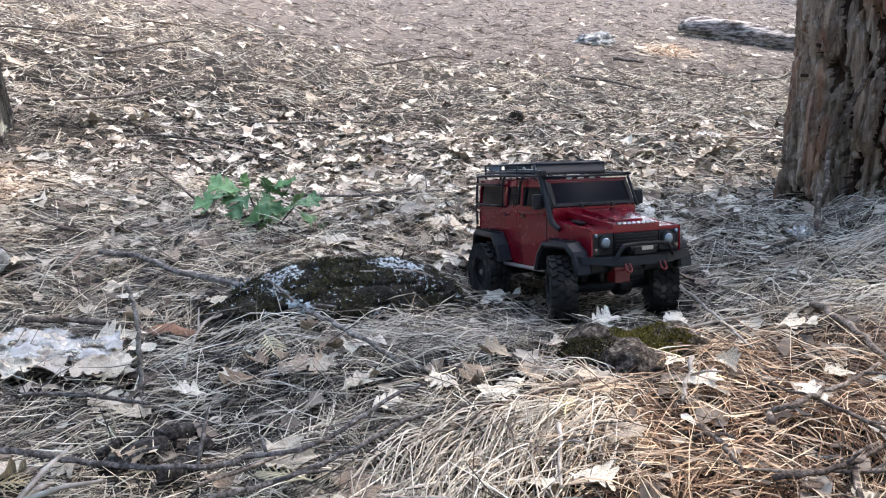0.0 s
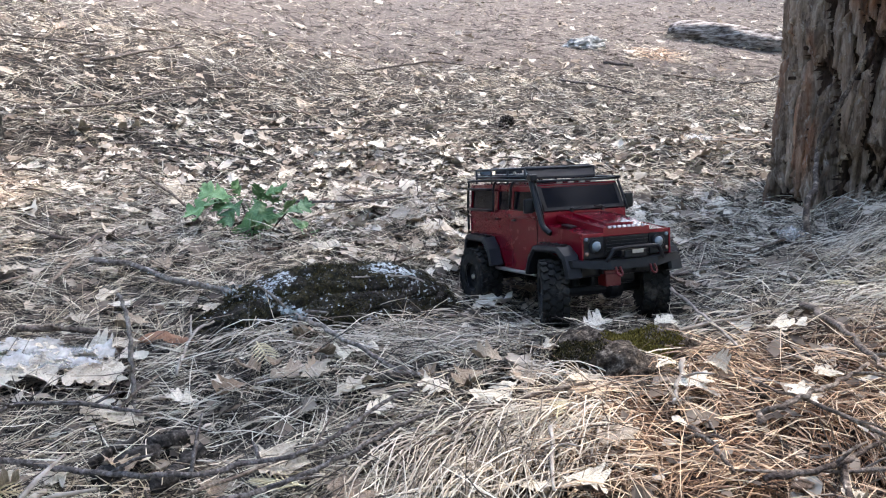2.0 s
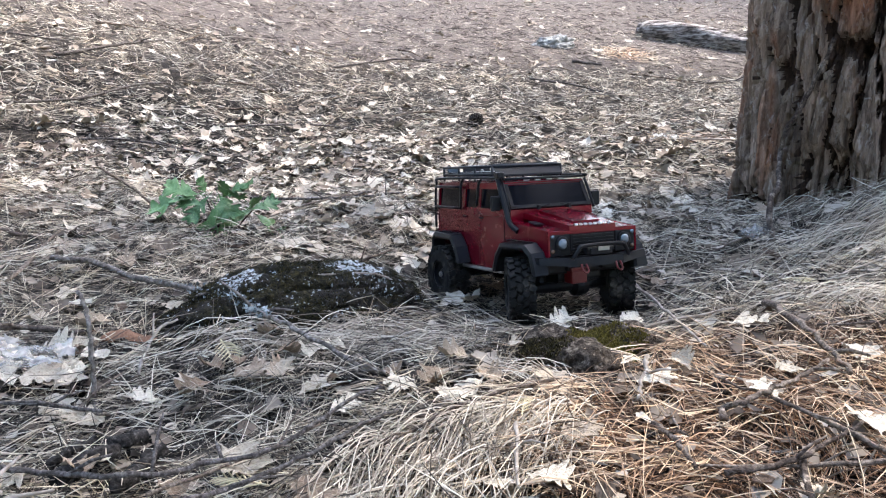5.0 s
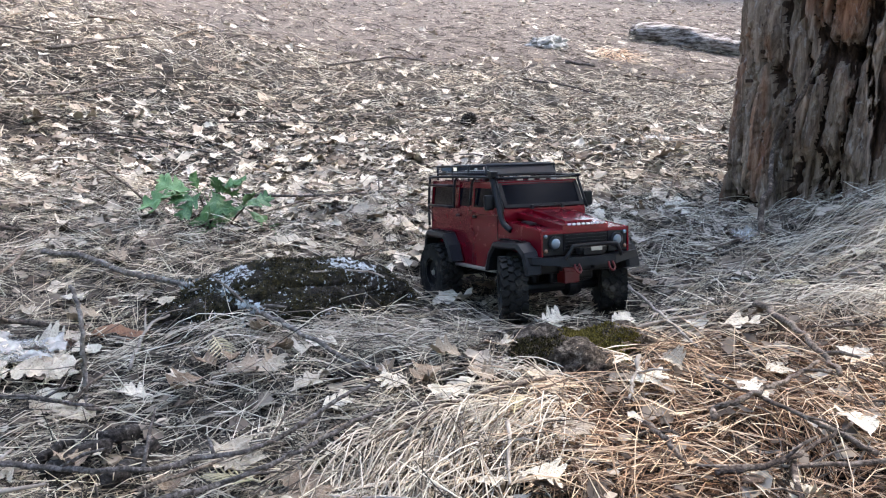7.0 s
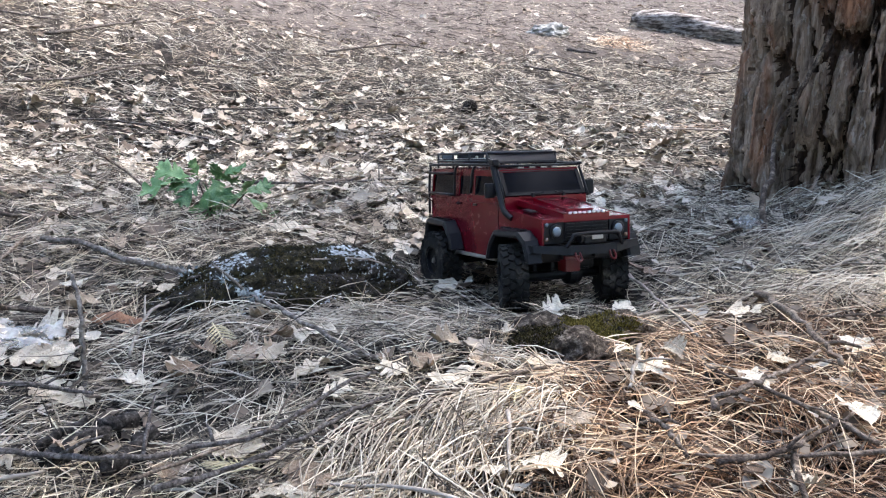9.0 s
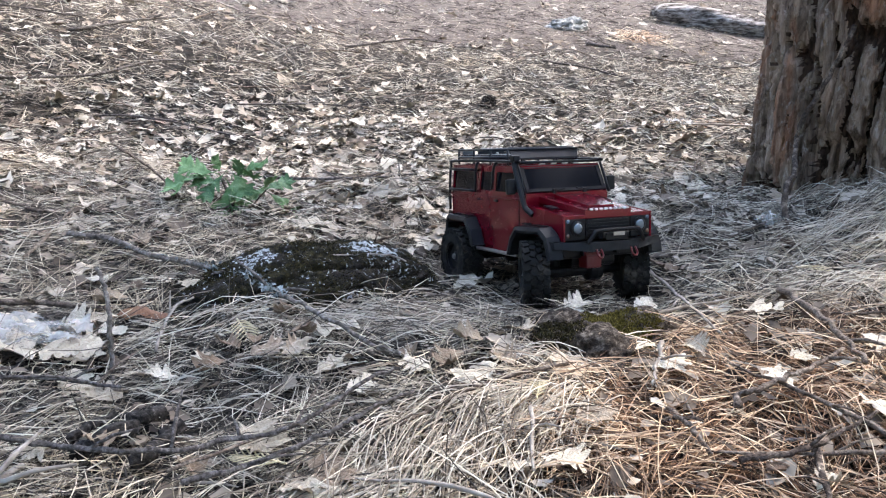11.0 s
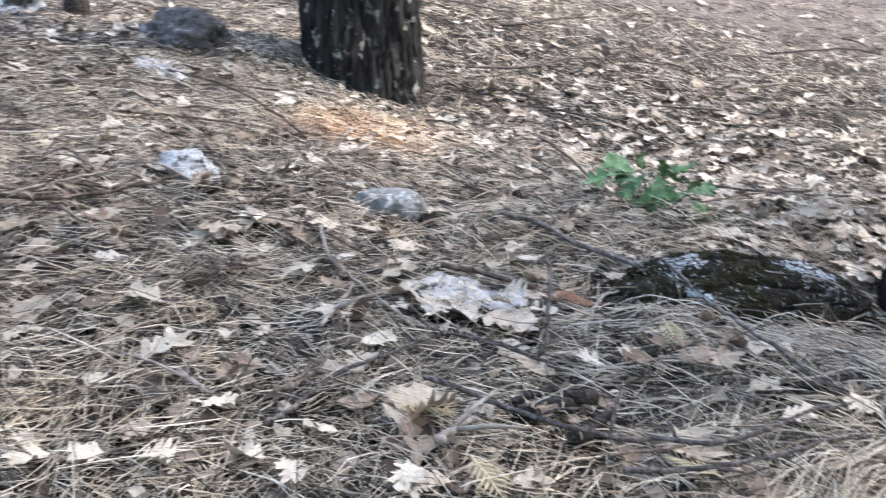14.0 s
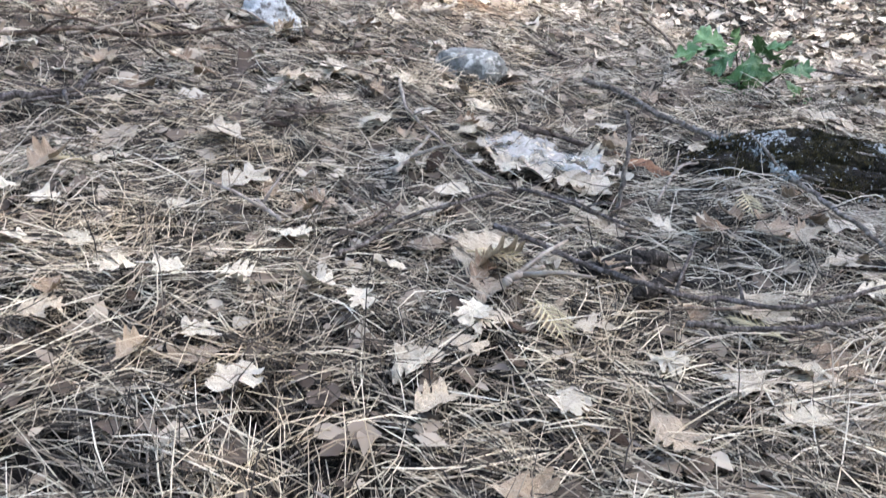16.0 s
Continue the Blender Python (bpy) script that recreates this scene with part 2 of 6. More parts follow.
k = Mat("dark_moss", 0.95, spec=0.2)
k.colour(k.ramp(k.island(), (0.0, (0.008, 0.0065, 0.003)), (0.5, (0.030, 0.025, 0.010)), (0.85, (0.075, 0.062, 0.024)), (1.0, (0.16, 0.13, 0.05))))
DARKMOSS = k.m
k = Mat("grey_stone", 0.9, spec=0.3)
k.colour(k.mix(k.gate(k.noise(45, 6, 0.75), 0.42, 0.50), k.ramp(k.noise(60, 5), (0.3, (0.09, 0.085, 0.08)), (0.7, (0.26, 0.25, 0.24))), (0.60, 0.62, 0.63)))
k.bump(k.noise(50, 7, 0.7), 0.9, 0.02)
STONE = k.m
k = Mat("dark_stone", 0.9, spec=0.3)
k.colour(k.mix(k.gate(k.noise(14, 6, 0.7), 0.52, 0.66), k.ramp(k.noise(40, 5), (0.3, (0.045, 0.043, 0.042)), (0.7, (0.15, 0.145, 0.14))), (0.36, 0.37, 0.37)))
k.bump(k.noise(40, 7, 0.7), 0.9, 0.02)
DARKSTONE = k.m

k = Mat("lichen_stone", 0.9, spec=0.3)
k.colour(k.mix(k.gate(k.noise(20, 6, 0.75), 0.48, 0.56), k.ramp(k.noise(50, 5), (0.3, (0.03, 0.03, 0.032)), (0.7, (0.13, 0.13, 0.135))), (0.50, 0.53, 0.56)))
k.bump(k.noise(50, 7, 0.7), 1.0, 0.02)
LICHENSTONE = k.m

k = Mat("smooth_stone", 0.85, spec=0.3)
k.colour(k.mix(k.gate(k.noise(30, 5, 0.7), 0.52, 0.62), k.ramp(k.noise(90, 6, 0.7), (0.35, (0.13, 0.135, 0.125)), (0.65, (0.30, 0.30, 0.285))), (0.56, 0.56, 0.54)))
k.bump(k.noise(80, 6, 0.7), 0.5, 0.006)
SMOOTHSTONE = k.m

k = Mat("earthy_stone", 0.95, spec=0.2)
k.colour(k.ramp(k.noise(110, 6, 0.7), (0.38, (0.018, 0.013, 0.010)), (0.52, (0.07, 0.055, 0.043)), (0.66, (0.26, 0.22, 0.18))))
k.bump(k.noise(70, 6, 0.7), 1.0, 0.012)
EARTH = k.m
k = Mat("dark_twig", 0.9, spec=0.12)
k.colour(k.ramp(k.noise(150, 5, 0.7), (0.38, (0.040, 0.034, 0.030)), (0.52, (0.115, 0.100, 0.092)), (0.66, (0.28, 0.25, 0.235))))
k.bump(k.noise(160, 4), 0.6, 0.002)
DARKTWIG = k.m
k = Mat("twig", 0.9, spec=0.12)
k.colour(k.mix(1.0, k.mix(k.gate(k.noise(40, 5), 0.45, 0.65), k.ramp(k.each(), (0.0, (0.06, 0.045, 0.038)), (0.5, (0.12, 0.095, 0.08)), (1.0, (0.22, 0.175, 0.14))), (0.27, 0.22, 0.18)), k.ramp(k.noise(240, 5, 0.7), (0.36, (0.35, 0.34, 0.33)), (0.62, (1.4, 1.38, 1.35))), "MULTIPLY"))
k.bump(k.noise(260, 4), 1.0, 0.003)
TWIG = k.m
k = Mat("pale_stick", 0.85, spec=0.25)
k.colour(k.ramp(k.noise(60, 5), (0.3, (0.20, 0.16, 0.13)), (0.7, (0.48, 0.43, 0.37))))
k.bump(k.noise(160, 4), 0.6, 0.002)
PALE = k.m
k = Mat("weathered_stick", 0.9, spec=0.12)
k.colour(k.ramp(k.noise(95, 6, 0.7), (0.35, (0.05, 0.042, 0.036)), (0.5, (0.17, 0.145, 0.125)), (0.66, (0.38, 0.345, 0.315))))
k.bump(k.noise(120, 5), 0.8, 0.004)
WEATHERED = k.m
k = Mat("leafy_lichen", 0.9, spec=0.2)
k.colour(k.ramp(k.island(), (0.0, (0.08, 0.085, 0.085)), (0.5, (0.26, 0.29, 0.295)), (1.0, (0.52, 0.57, 0.58))))
LICHEN_LEAF = k.m
k = Mat("charred_wood", 0.85, spec=0.12)
k.colour(k.ramp(k.noise(130, 6, 0.7), (0.38, (0.012, 0.010, 0.009)), (0.55, (0.05, 0.044, 0.04)), (0.68, (0.17, 0.15, 0.14))))
k.bump(k.noise(70, 5), 0.8, 0.006)
CHAR = k.m
k = Mat("log_wood", 0.9, spec=0.2)
fib = k.noise(30, 7, 0.7, k.scaled((0.3, 0.6, 1.6)))
k.colour(k.ramp(fib, (0.40, (0.06, 0.05, 0.045)), (0.50, (0.32, 0.28, 0.25)), (0.60, (0.66, 0.62, 0.58))))
k.bump(fib, 1.0, 0.05)
LOGWOOD = k.m
k = Mat("web", 0.9, spec=0.2)
k.colour(k.ramp(k.noise(60, 4), (0.3, (0.50, 0.48, 0.45)), (0.7, (0.74, 0.72, 0.68))))
k.put(k.b, "Alpha", k.math("MULTIPLY", k.gate(k.noise(22, 6, 0.65), 0.36, 0.62), 0.6))
WEB = k.m


# ---- building tools ----
def mesh_from(name, verts, faces, material, smooth=True):
    """A mesh from arrays: verts n x 3, faces m x 3 or m x 4."""
    me = bpy.data.meshes.new(name)
    verts, faces = np.asarray(verts, dtype=np.float32), np.asarray(faces, dtype=np.int32)
    n = faces.shape[1]
    me.vertices.add(len(verts))
    me.vertices.foreach_set("co", verts.ravel())
    me.loops.add(faces.size)
    me.loops.foreach_set("vertex_index", faces.ravel())
    me.polygons.add(len(faces))
    me.polygons.foreach_set("loop_start", np.arange(0, faces.size, n, dtype=np.int32))
    if smooth:
        me.polygons.foreach_set("use_smooth", np.ones(len(faces), dtype=bool))
    me.update(calc_edges=True)
    me.materials.append(material)
    return me


def part(name, bm, material, parent, label="", smooth=False):
    me = bpy.data.meshes.new(name)
    bmesh.ops.recalc_face_normals(bm, faces=bm.faces)
    bm.to_mesh(me)
    bm.free()
    if smooth:
        me.polygons.foreach_set("use_smooth", np.ones(len(me.polygons), dtype=bool))
    me.materials.append(material)
    ob = new(name, me)
    ob.parent = parent
    if label:
        tagged(ob, label)
    return ob


def soft(v, kk):
    return kk * np.logaddexp(0.0, v / kk)


def height(x, y):
    """The lie of the forest floor."""
    x, y = np.asarray(x, dtype=float), np.asarray(y, dtype=float)
    h = 0.14 * soft(y - 3.9 - 0.6 * np.clip(x, -3, 4), 0.25)
    h = 6.0 * np.tanh(h / 6.0)
    left = 0.17 * soft(-x - 0.65, 0.1) * (1 - 0.6 / (1 + np.exp(np.clip((y + 1.0) * 3, -50, 50))))
    h = h + 2.0 * np.tanh(left / 2.0)
    h = h + 0.42 * soft(np.minimum(x, 1.5) - 0.80, 0.02) * np.exp(-((y - 1.72) / 0.22) ** 2)
    h = h - 0.03 * np.exp(-(((x - 0.88) / 0.3) ** 2 + ((y - 2.05) / 0.25) ** 2))
    h = h + 0.07 * np.exp(-(((x + 2.05) / 0.3) ** 2 + ((y - 2.42) / 0.3) ** 2))
    h = h - 0.05 * np.exp(-(((x + 1.5) / 0.32) ** 2 + ((y - 2.5) / 0.32) ** 2))
    h = h - 0.095 * np.exp(-(((x - 0.18) / 0.32) ** 2 + ((y - 1.56) / 0.32) ** 2))
    return h


def wob(x, y, s, seed=0.0):
    """A cheap rolling field of bumps, -1 to 1."""
    return (np.sin(x * s * 1.7 + 1.3 + seed) * np.cos(y * s * 1.3 - 0.7 * seed) + np.sin((x + y) * s * 0.9 + 2.1 * seed)
            + np.cos((x - 1.6 * y) * s * 1.25 + seed)) / 3


def bumps(x, y):
    near = np.exp(-(np.hypot(x, y - 1.5) / 9.0) ** 2)
    return (0.012 * wob(x, y, 5.0, 1.0) + 0.009 * wob(x, y, 13.0, 2.0) + 0.007 * wob(x, y, 31.0, 4.0)) * near


def floor_z(x, y):
    return height(x, y) + bumps(x, y)


def fz(x, y):
    return float(floor_z(x, y))


def tube(points, radii, sides=7, jitter=0.0, rng=random):
    """Verts and quads of a round rod along points."""
    pts = [Vector(p) for p in points]
    vs, fs = [], []
    for i, p in enumerate(pts):
        d = (pts[min(i + 1, len(pts) - 1)] - pts[max(i - 1, 0)]).normalized()
        a = d.cross(Vector((0, 0, 1)))
        a = a.normalized() if a.length > 1e-3 else Vector((1, 0, 0))
        b = d.cross(a)
        r = radii[i] if isinstance(radii, (list, tuple)) else radii
        for j in range(sides):
            t = 2 * math.pi * j / sides
            rr = r * (1 + rng.uniform(-jitter, jitter))
            vs.append(p + (a * math.cos(t) + b * math.sin(t)) * rr)
    for i in range(len(pts) - 1):
        for j in range(sides):
            fs.append((i * sides + j, i * sides + (j + 1) % sides, (i + 1) * sides + (j + 1) % sides, (i + 1) * sides + j))
    return vs, fs


def tube_into(bm, points, radii, sides=7, jitter=0.0, rng=random, caps=True):
    vs, fs = tube(points, radii, sides, jitter, rng)
    bv = [bm.verts.new(v) for v in vs]
    for q in fs:
        bm.faces.new([bv[i] for i in q])
    if caps:
        bm.faces.new(bv[:sides][::-1])
        bm.faces.new(bv[-sides:])


def smooth_line(points, n):
    """A Catmull-Rom line through points, n steps to each stretch."""
    p = [Vector(q) for q in points]
    p = [p[0] * 2 - p[1]] + p + [p[-1] * 2 - p[-2]]
    out = []
    for i in range(1, len(p) - 2):
        for j in range(n):
            t = j / n
            out.append(0.5 * (2 * p[i] + (p[i + 1] - p[i - 1]) * t + (2 * p[i - 1] - 5 * p[i] + 4 * p[i + 1] - p[i + 2]) * t * t
                              + (3 * p[i] - p[i - 1] - 3 * p[i + 1] + p[i + 2]) * t ** 3))
    return out + [p[-2]]


# ---- ground ----
def build_ground():
    def axis_of(lo, mid_lo, mid_hi, hi, fine, coarse):
        a = np.arange(mid_lo, mid_hi, fine)
        g1 = mid_hi + np.cumsum(fine * 1.13 ** np.arange(coarse))
        g0 = mid_lo - np.cumsum(fine * 1.13 ** np.arange(coarse))[::-1]
        return np.concatenate([g0, a, g1])
    xs, ys = axis_of(-300, -2.4, 1.6, 300, 0.03, 62), axis_of(-300, 0.0, 4.2, 300, 0.03, 62)
    gx, gy = np.meshgrid(xs, ys)
    gz = floor_z(gx, gy) - 0.004
    v = np.stack([gx, gy, gz], -1).reshape(-1, 3)
    nx, ny = len(xs), len(ys)
    i = (np.arange(ny - 1)[:, None] * nx + np.arange(nx - 1)[None]).ravel()
    f = np.stack([i, i + 1, i + 1 + nx, i + nx], -1)
    tagged(new("ground", mesh_from("ground", v, f, LITTER)), "forest floor of mould, near black for gap shade, and bare brown earth under pine litter", "ground", kind="structure")


build_ground()


def needle_bed(name, n, rng, box, length, thick, segs, lift, label, keep=None, flow=0.5, tilt=0.10, material=None):
    """A bed of bent, ridged pine needles lying on the floor inside box (x0, x1, y0, y1)."""
    x0, x1, y0, y1 = box
    x, y = rng.uniform(x0, x1, n), rng.uniform(y0, y1, n)
    on_rock = ((x + 0.205) / 0.215) ** 2 + ((y - 1.315 - 0.45 * (x + 0.205)) / 0.14) ** 2 < 1.0
    on_pad = (((x - 0.255) / 0.11) ** 2 + ((y - 1.08) / 0.10) ** 2 < 0.85) & (rng.uniform(0, 1, n) < 0.7)
    on_pad |= ((x + 0.90) / 0.085) ** 2 + ((y - 1.385) / 0.065) ** 2 < 1.0
    pressed = (np.hypot(x - 0.21, y - 1.49) < 0.27) & (rng.uniform(0, 1, n) < 0.55)
    clump = 0.5 + 0.5 * wob(x, y, 17.0, 5.0) + 0.35 * wob(x, y, 39.0, 6.0)
    edge = np.minimum(np.minimum(x - x0, x1 - x), np.minimum(y - y0, y1 - y)) < 0.35 * rng.uniform(0, 1, n) ** 1.5
    hollow = rng.uniform(0, 1, n) > 0.30 + 1.15 * np.clip(clump, 0, 1)
    ok = ~(on_rock | on_pad | pressed | hollow | edge)
    x, y = x[ok], y[ok]
    n = len(x)
    if keep is not None:
        ok = keep(x, y, rng)
        x, y = x[ok], y[ok]
        n = len(x)
    cx, cy = np.floor((x + 0.05 * wob(x, y, 11.0, 8.0)) / 0.085), np.floor((y + 0.05 * wob(x, y, 12.0, 9.0)) / 0.07)
    patch = (np.abs(np.sin(cx * 127.1 + cy * 311.7)) * 43758.5) % 1.0 * math.pi      # each small patch lies its own way
    yaw = np.where(rng.uniform(0, 1, n) < flow, patch + rng.normal(0, 0.5, n), rng.uniform(0, math.pi, n))
    ln = rng.uniform(*length, n)
    bend = rng.normal(0, 0.42, n)
    if material is not TWIGBITS:       # needles fall in bundles of three from one sheath
        g = np.arange(n) // 3 * 3
        spread = (np.arange(n) - g - 1) * rng.normal(0, 0.16, n)
        yaw, ln = yaw[g] + spread, ln[g] * rng.uniform(0.85, 1.0, n)
        x, y = x[g] + np.cos(yaw) * ln * 0.5, y[g] + np.sin(yaw) * ln * 0.5
    pit = rng.normal(0, tilt, n)
    arch = rng.uniform(-0.2, 0.9, n) * 0.07
    up = rng.uniform(0, 1, n) ** 1.25 * lift
    s = np.linspace(-0.5, 0.5, segs + 1)
    rad = rng.uniform(0.7, 1.25, n) * thick / 2
    rings = []
    for si in s:
        a = yaw + bend * si
        px = x + np.cos(yaw + bend * si * 0.5) * ln * si
        py = y + np.sin(yaw + bend * si * 0.5) * ln * si
        pz = floor_z(px, py) + up + np.sin(pit) * ln * si + arch * ln * (1 - 4 * si * si) + 0.001
        pz = np.maximum(pz, floor_z(px, py) + 0.0005)
        r = rad * (1.0 if abs(si) < 0.49 or segs == 1 else 0.5)
        ax, ay = -np.sin(a), np.cos(a)
        for ang in (math.pi / 2, math.pi * 7 / 6, math.pi * 11 / 6):
            c, z = math.cos(ang), math.sin(ang)
            rings.append(np.stack([px + ax * r * c, py + ay * r * c, pz + r * z], -1))
    v = np.stack(rings, 1)
    m = v.shape[1]
    f = []
    for i in range(segs):
        for j in (0, 2):       # the two upper faces; the third lies on the ground
            f.append((i * 3 + j, i * 3 + (j + 1) % 3, i * 3 + 3 + (j + 1) % 3, i * 3 + 3 + j))
    f = (np.array(f)[None] + (np.arange(n) * m)[:, None, None]).reshape(-1, 4)
    return tagged(new(name, mesh_from(name, v.reshape(-1, 3), f, material or NEEDLE)), label, "twigs" if material is TWIGBITS else "pine needles", kind="stuff")


rng = np.random.default_rng(7)


def off_bare(x, y, r):
    """Needles thin out beyond the clearing's edge."""
    d = y - 0.25 * x
    return r.uniform(0, 1, len(x)) > np.clip((d - 6.2) / 3.0, 0, 0.85)


def outskirts(x, y, r):
    """Round the clearing, thinning out with distance."""
    core = (x > -3.3) & (x < 2.7) & (y > 2.2) | (x > -2.1) & (x < 1.3) & (y > 0.1) | (x > -3.7) & (x < -1.0) & (y > 0.6)
    return ~core & (r.uniform(0, 1, len(x)) < 1.7 - np.hypot(x + 0.6, y - 1.6) / 4.0)


needle_bed("pine_needles", 106000, rng, (-2.3, 1.5, -0.12, 2.5), (0.03, 0.10), 0.0014, 2, 0.040, "thick bed of dry grey and tan pine needles on forest floor", tilt=0.2)
needle_bed("pine_needles", 122000, rng, (-1.7, 1.1, -0.06, 2.12), (0.03, 0.10), 0.0014, 1, 0.016, "dense under-layer of rotting pine needles, darkened for gap shade", flow=0.6, tilt=0.16, material=OLD_GAP_NEEDLE)
needle_bed("pine_needles", 21000, rng, (-2.0, 1.4, -0.1, 2.3), (0.05, 0.14), 0.0014, 3, 0.05, "loose upper layer of long pale pine needles", tilt=0.38)
needle_bed("pine_needles", 11000, rng, (-1.3, 0.3, -0.05, 0.95), (0.04, 0.12), 0.0015, 2, 0.045, "loose tan pine needles heaped below the mound", flow=0.6, tilt=0.25)
needle_bed("pine_needles", 42000, rng, (-3.5, 2.9, 1.85, 5.3), (0.04, 0.11), 0.0022, 1, 0.02, "rotting needles across the clearing, darkened for gap shade", flow=0.3, tilt=0.2, material=OLD_GAP_NEEDLE)
needle_bed("pine_needles", 50000, rng, (-3.5, 2.9, 2.0, 5.35), (0.03, 0.10), 0.0021, 1, 0.034, "bed of dry pine needles farther across the clearing", flow=0.3, tilt=0.3)
needle_bed("pine_needles", 27000, rng, (-6.0, 6.5, 4.8, 10.2), (0.04, 0.10), 0.0030, 1, 0.02, "dark rotting needles on bare earth", keep=off_bare, flow=0.3, tilt=0.2, material=OLD_GAP_NEEDLE)
needle_bed("pine_needles", 1300, rng, (1.08, 1.58, 5.72, 6.4), (0.05, 0.10), 0.0032, 1, 0.03, "patch of rusty pine needles on bare earth, sun fleck in their colour", tilt=0.2)
needle_bed("pine_needles", 18000, rng, (-6.0, 6.5, 4.8, 10.2), (0.03, 0.08), 0.0024, 1, 0.03, "sparse pine needles on bare earth", keep=off_bare, flow=0.3, tilt=0.3)
needle_bed("pine_needles", 46000, rng, (-4.0, -1.0, 0.2, 3.1), (0.04, 0.12), 0.0019, 1, 0.034, "dark rotting needles on the mound", material=OLD_GAP_NEEDLE)
needle_bed("pine_needles", 36000, rng, (-3.9, -1.4, 0.7, 3.3), (0.04, 0.13), 0.0019, 1, 0.03, "pine needles over the rising mound")
needle_bed("pine_needles", 135000, rng, (-7.5, 6.0, -4.0, 6.5), (0.05, 0.13), 0.0024, 1, 0.03, "pine needles spread round the clearing", keep=outskirts, flow=0.3)
needle_bed("twig_litter", 4600, rng, (-2.2, 1.6, 0.1, 2.4), (0.02, 0.085), 0.0028, 3, 0.03, "broken dark twig bits among the needles", material=TWIGBITS)
needle_bed("twig_litter", 5600, rng, (-3.2, 2.6, 2.2, 5.4), (0.02, 0.13), 0.005, 2, 0.04, "broken dark twig bits across the clearing", material=TWIGBITS)
needle_bed("twig_litter", 4200, rng, (-5.0, 5.5, 5.0, 10.5), (0.03, 0.15), 0.007, 2, 0.03, "broken dark twig bits on bare earth", material=TWIGBITS)


# ---- trees ----
def grain_field(x, y, z, seed):
    """Smooth random values between -1 and 1 on a lattice of unit cells."""
    val = np.random.default_rng(int(seed * 7 + 1)).uniform(-1, 1, (64, 64, 64))
    ix, iy, iz = np.floor(x).astype(int), np.floor(y).astype(int), np.floor(z).astype(int)
    fx, fy, fz_ = x - ix, y - iy, z - iz
    fx, fy, fz_ = fx * fx * (3 - 2 * fx), fy * fy * (3 - 2 * fy), fz_ * fz_ * (3 - 2 * fz_)
    out = 0
    for a in (0, 1):
        for b in (0, 1):
            for c in (0, 1):
                w = (fx if a else 1 - fx) * (fy if b else 1 - fy) * (fz_ if c else 1 - fz_)
                out = out + w * val[(ix + a) % 64, (iy + b) % 64, (iz + c) % 64]
    return out


def plates(u, v, around, seed):
    """Nearest-cell pattern, u wrapping round the trunk: gap to the next plate, a random number for the plate, place across it."""
    val = np.random.default_rng(int(seed)).uniform(0, 1, (around, 256, 3))
    iu, iv = np.floor(u).astype(int), np.floor(v).astype(int)
    best, second = np.full(u.shape, 9.0), np.full(u.shape, 9.0)
    toss, off = np.zeros(u.shape), np.zeros(u.shape)
    for a in (-1, 0, 1):
        for b in (-1, 0, 1):
            cell = val[(iu + a) % around, (iv + b) % 256]
            du, dv = iu + a + 0.1 + 0.8 * cell[..., 0] - u, iv + b + cell[..., 1] - v
            d = np.sqrt(du * du + 0.55 * dv * dv)
            near = d < best
            second = np.where(near, best, np.minimum(second, d))
            toss, off = np.where(near, cell[..., 2], toss), np.where(near, du, off)
            best = np.where(near, d, best)
    return second - best, toss, off


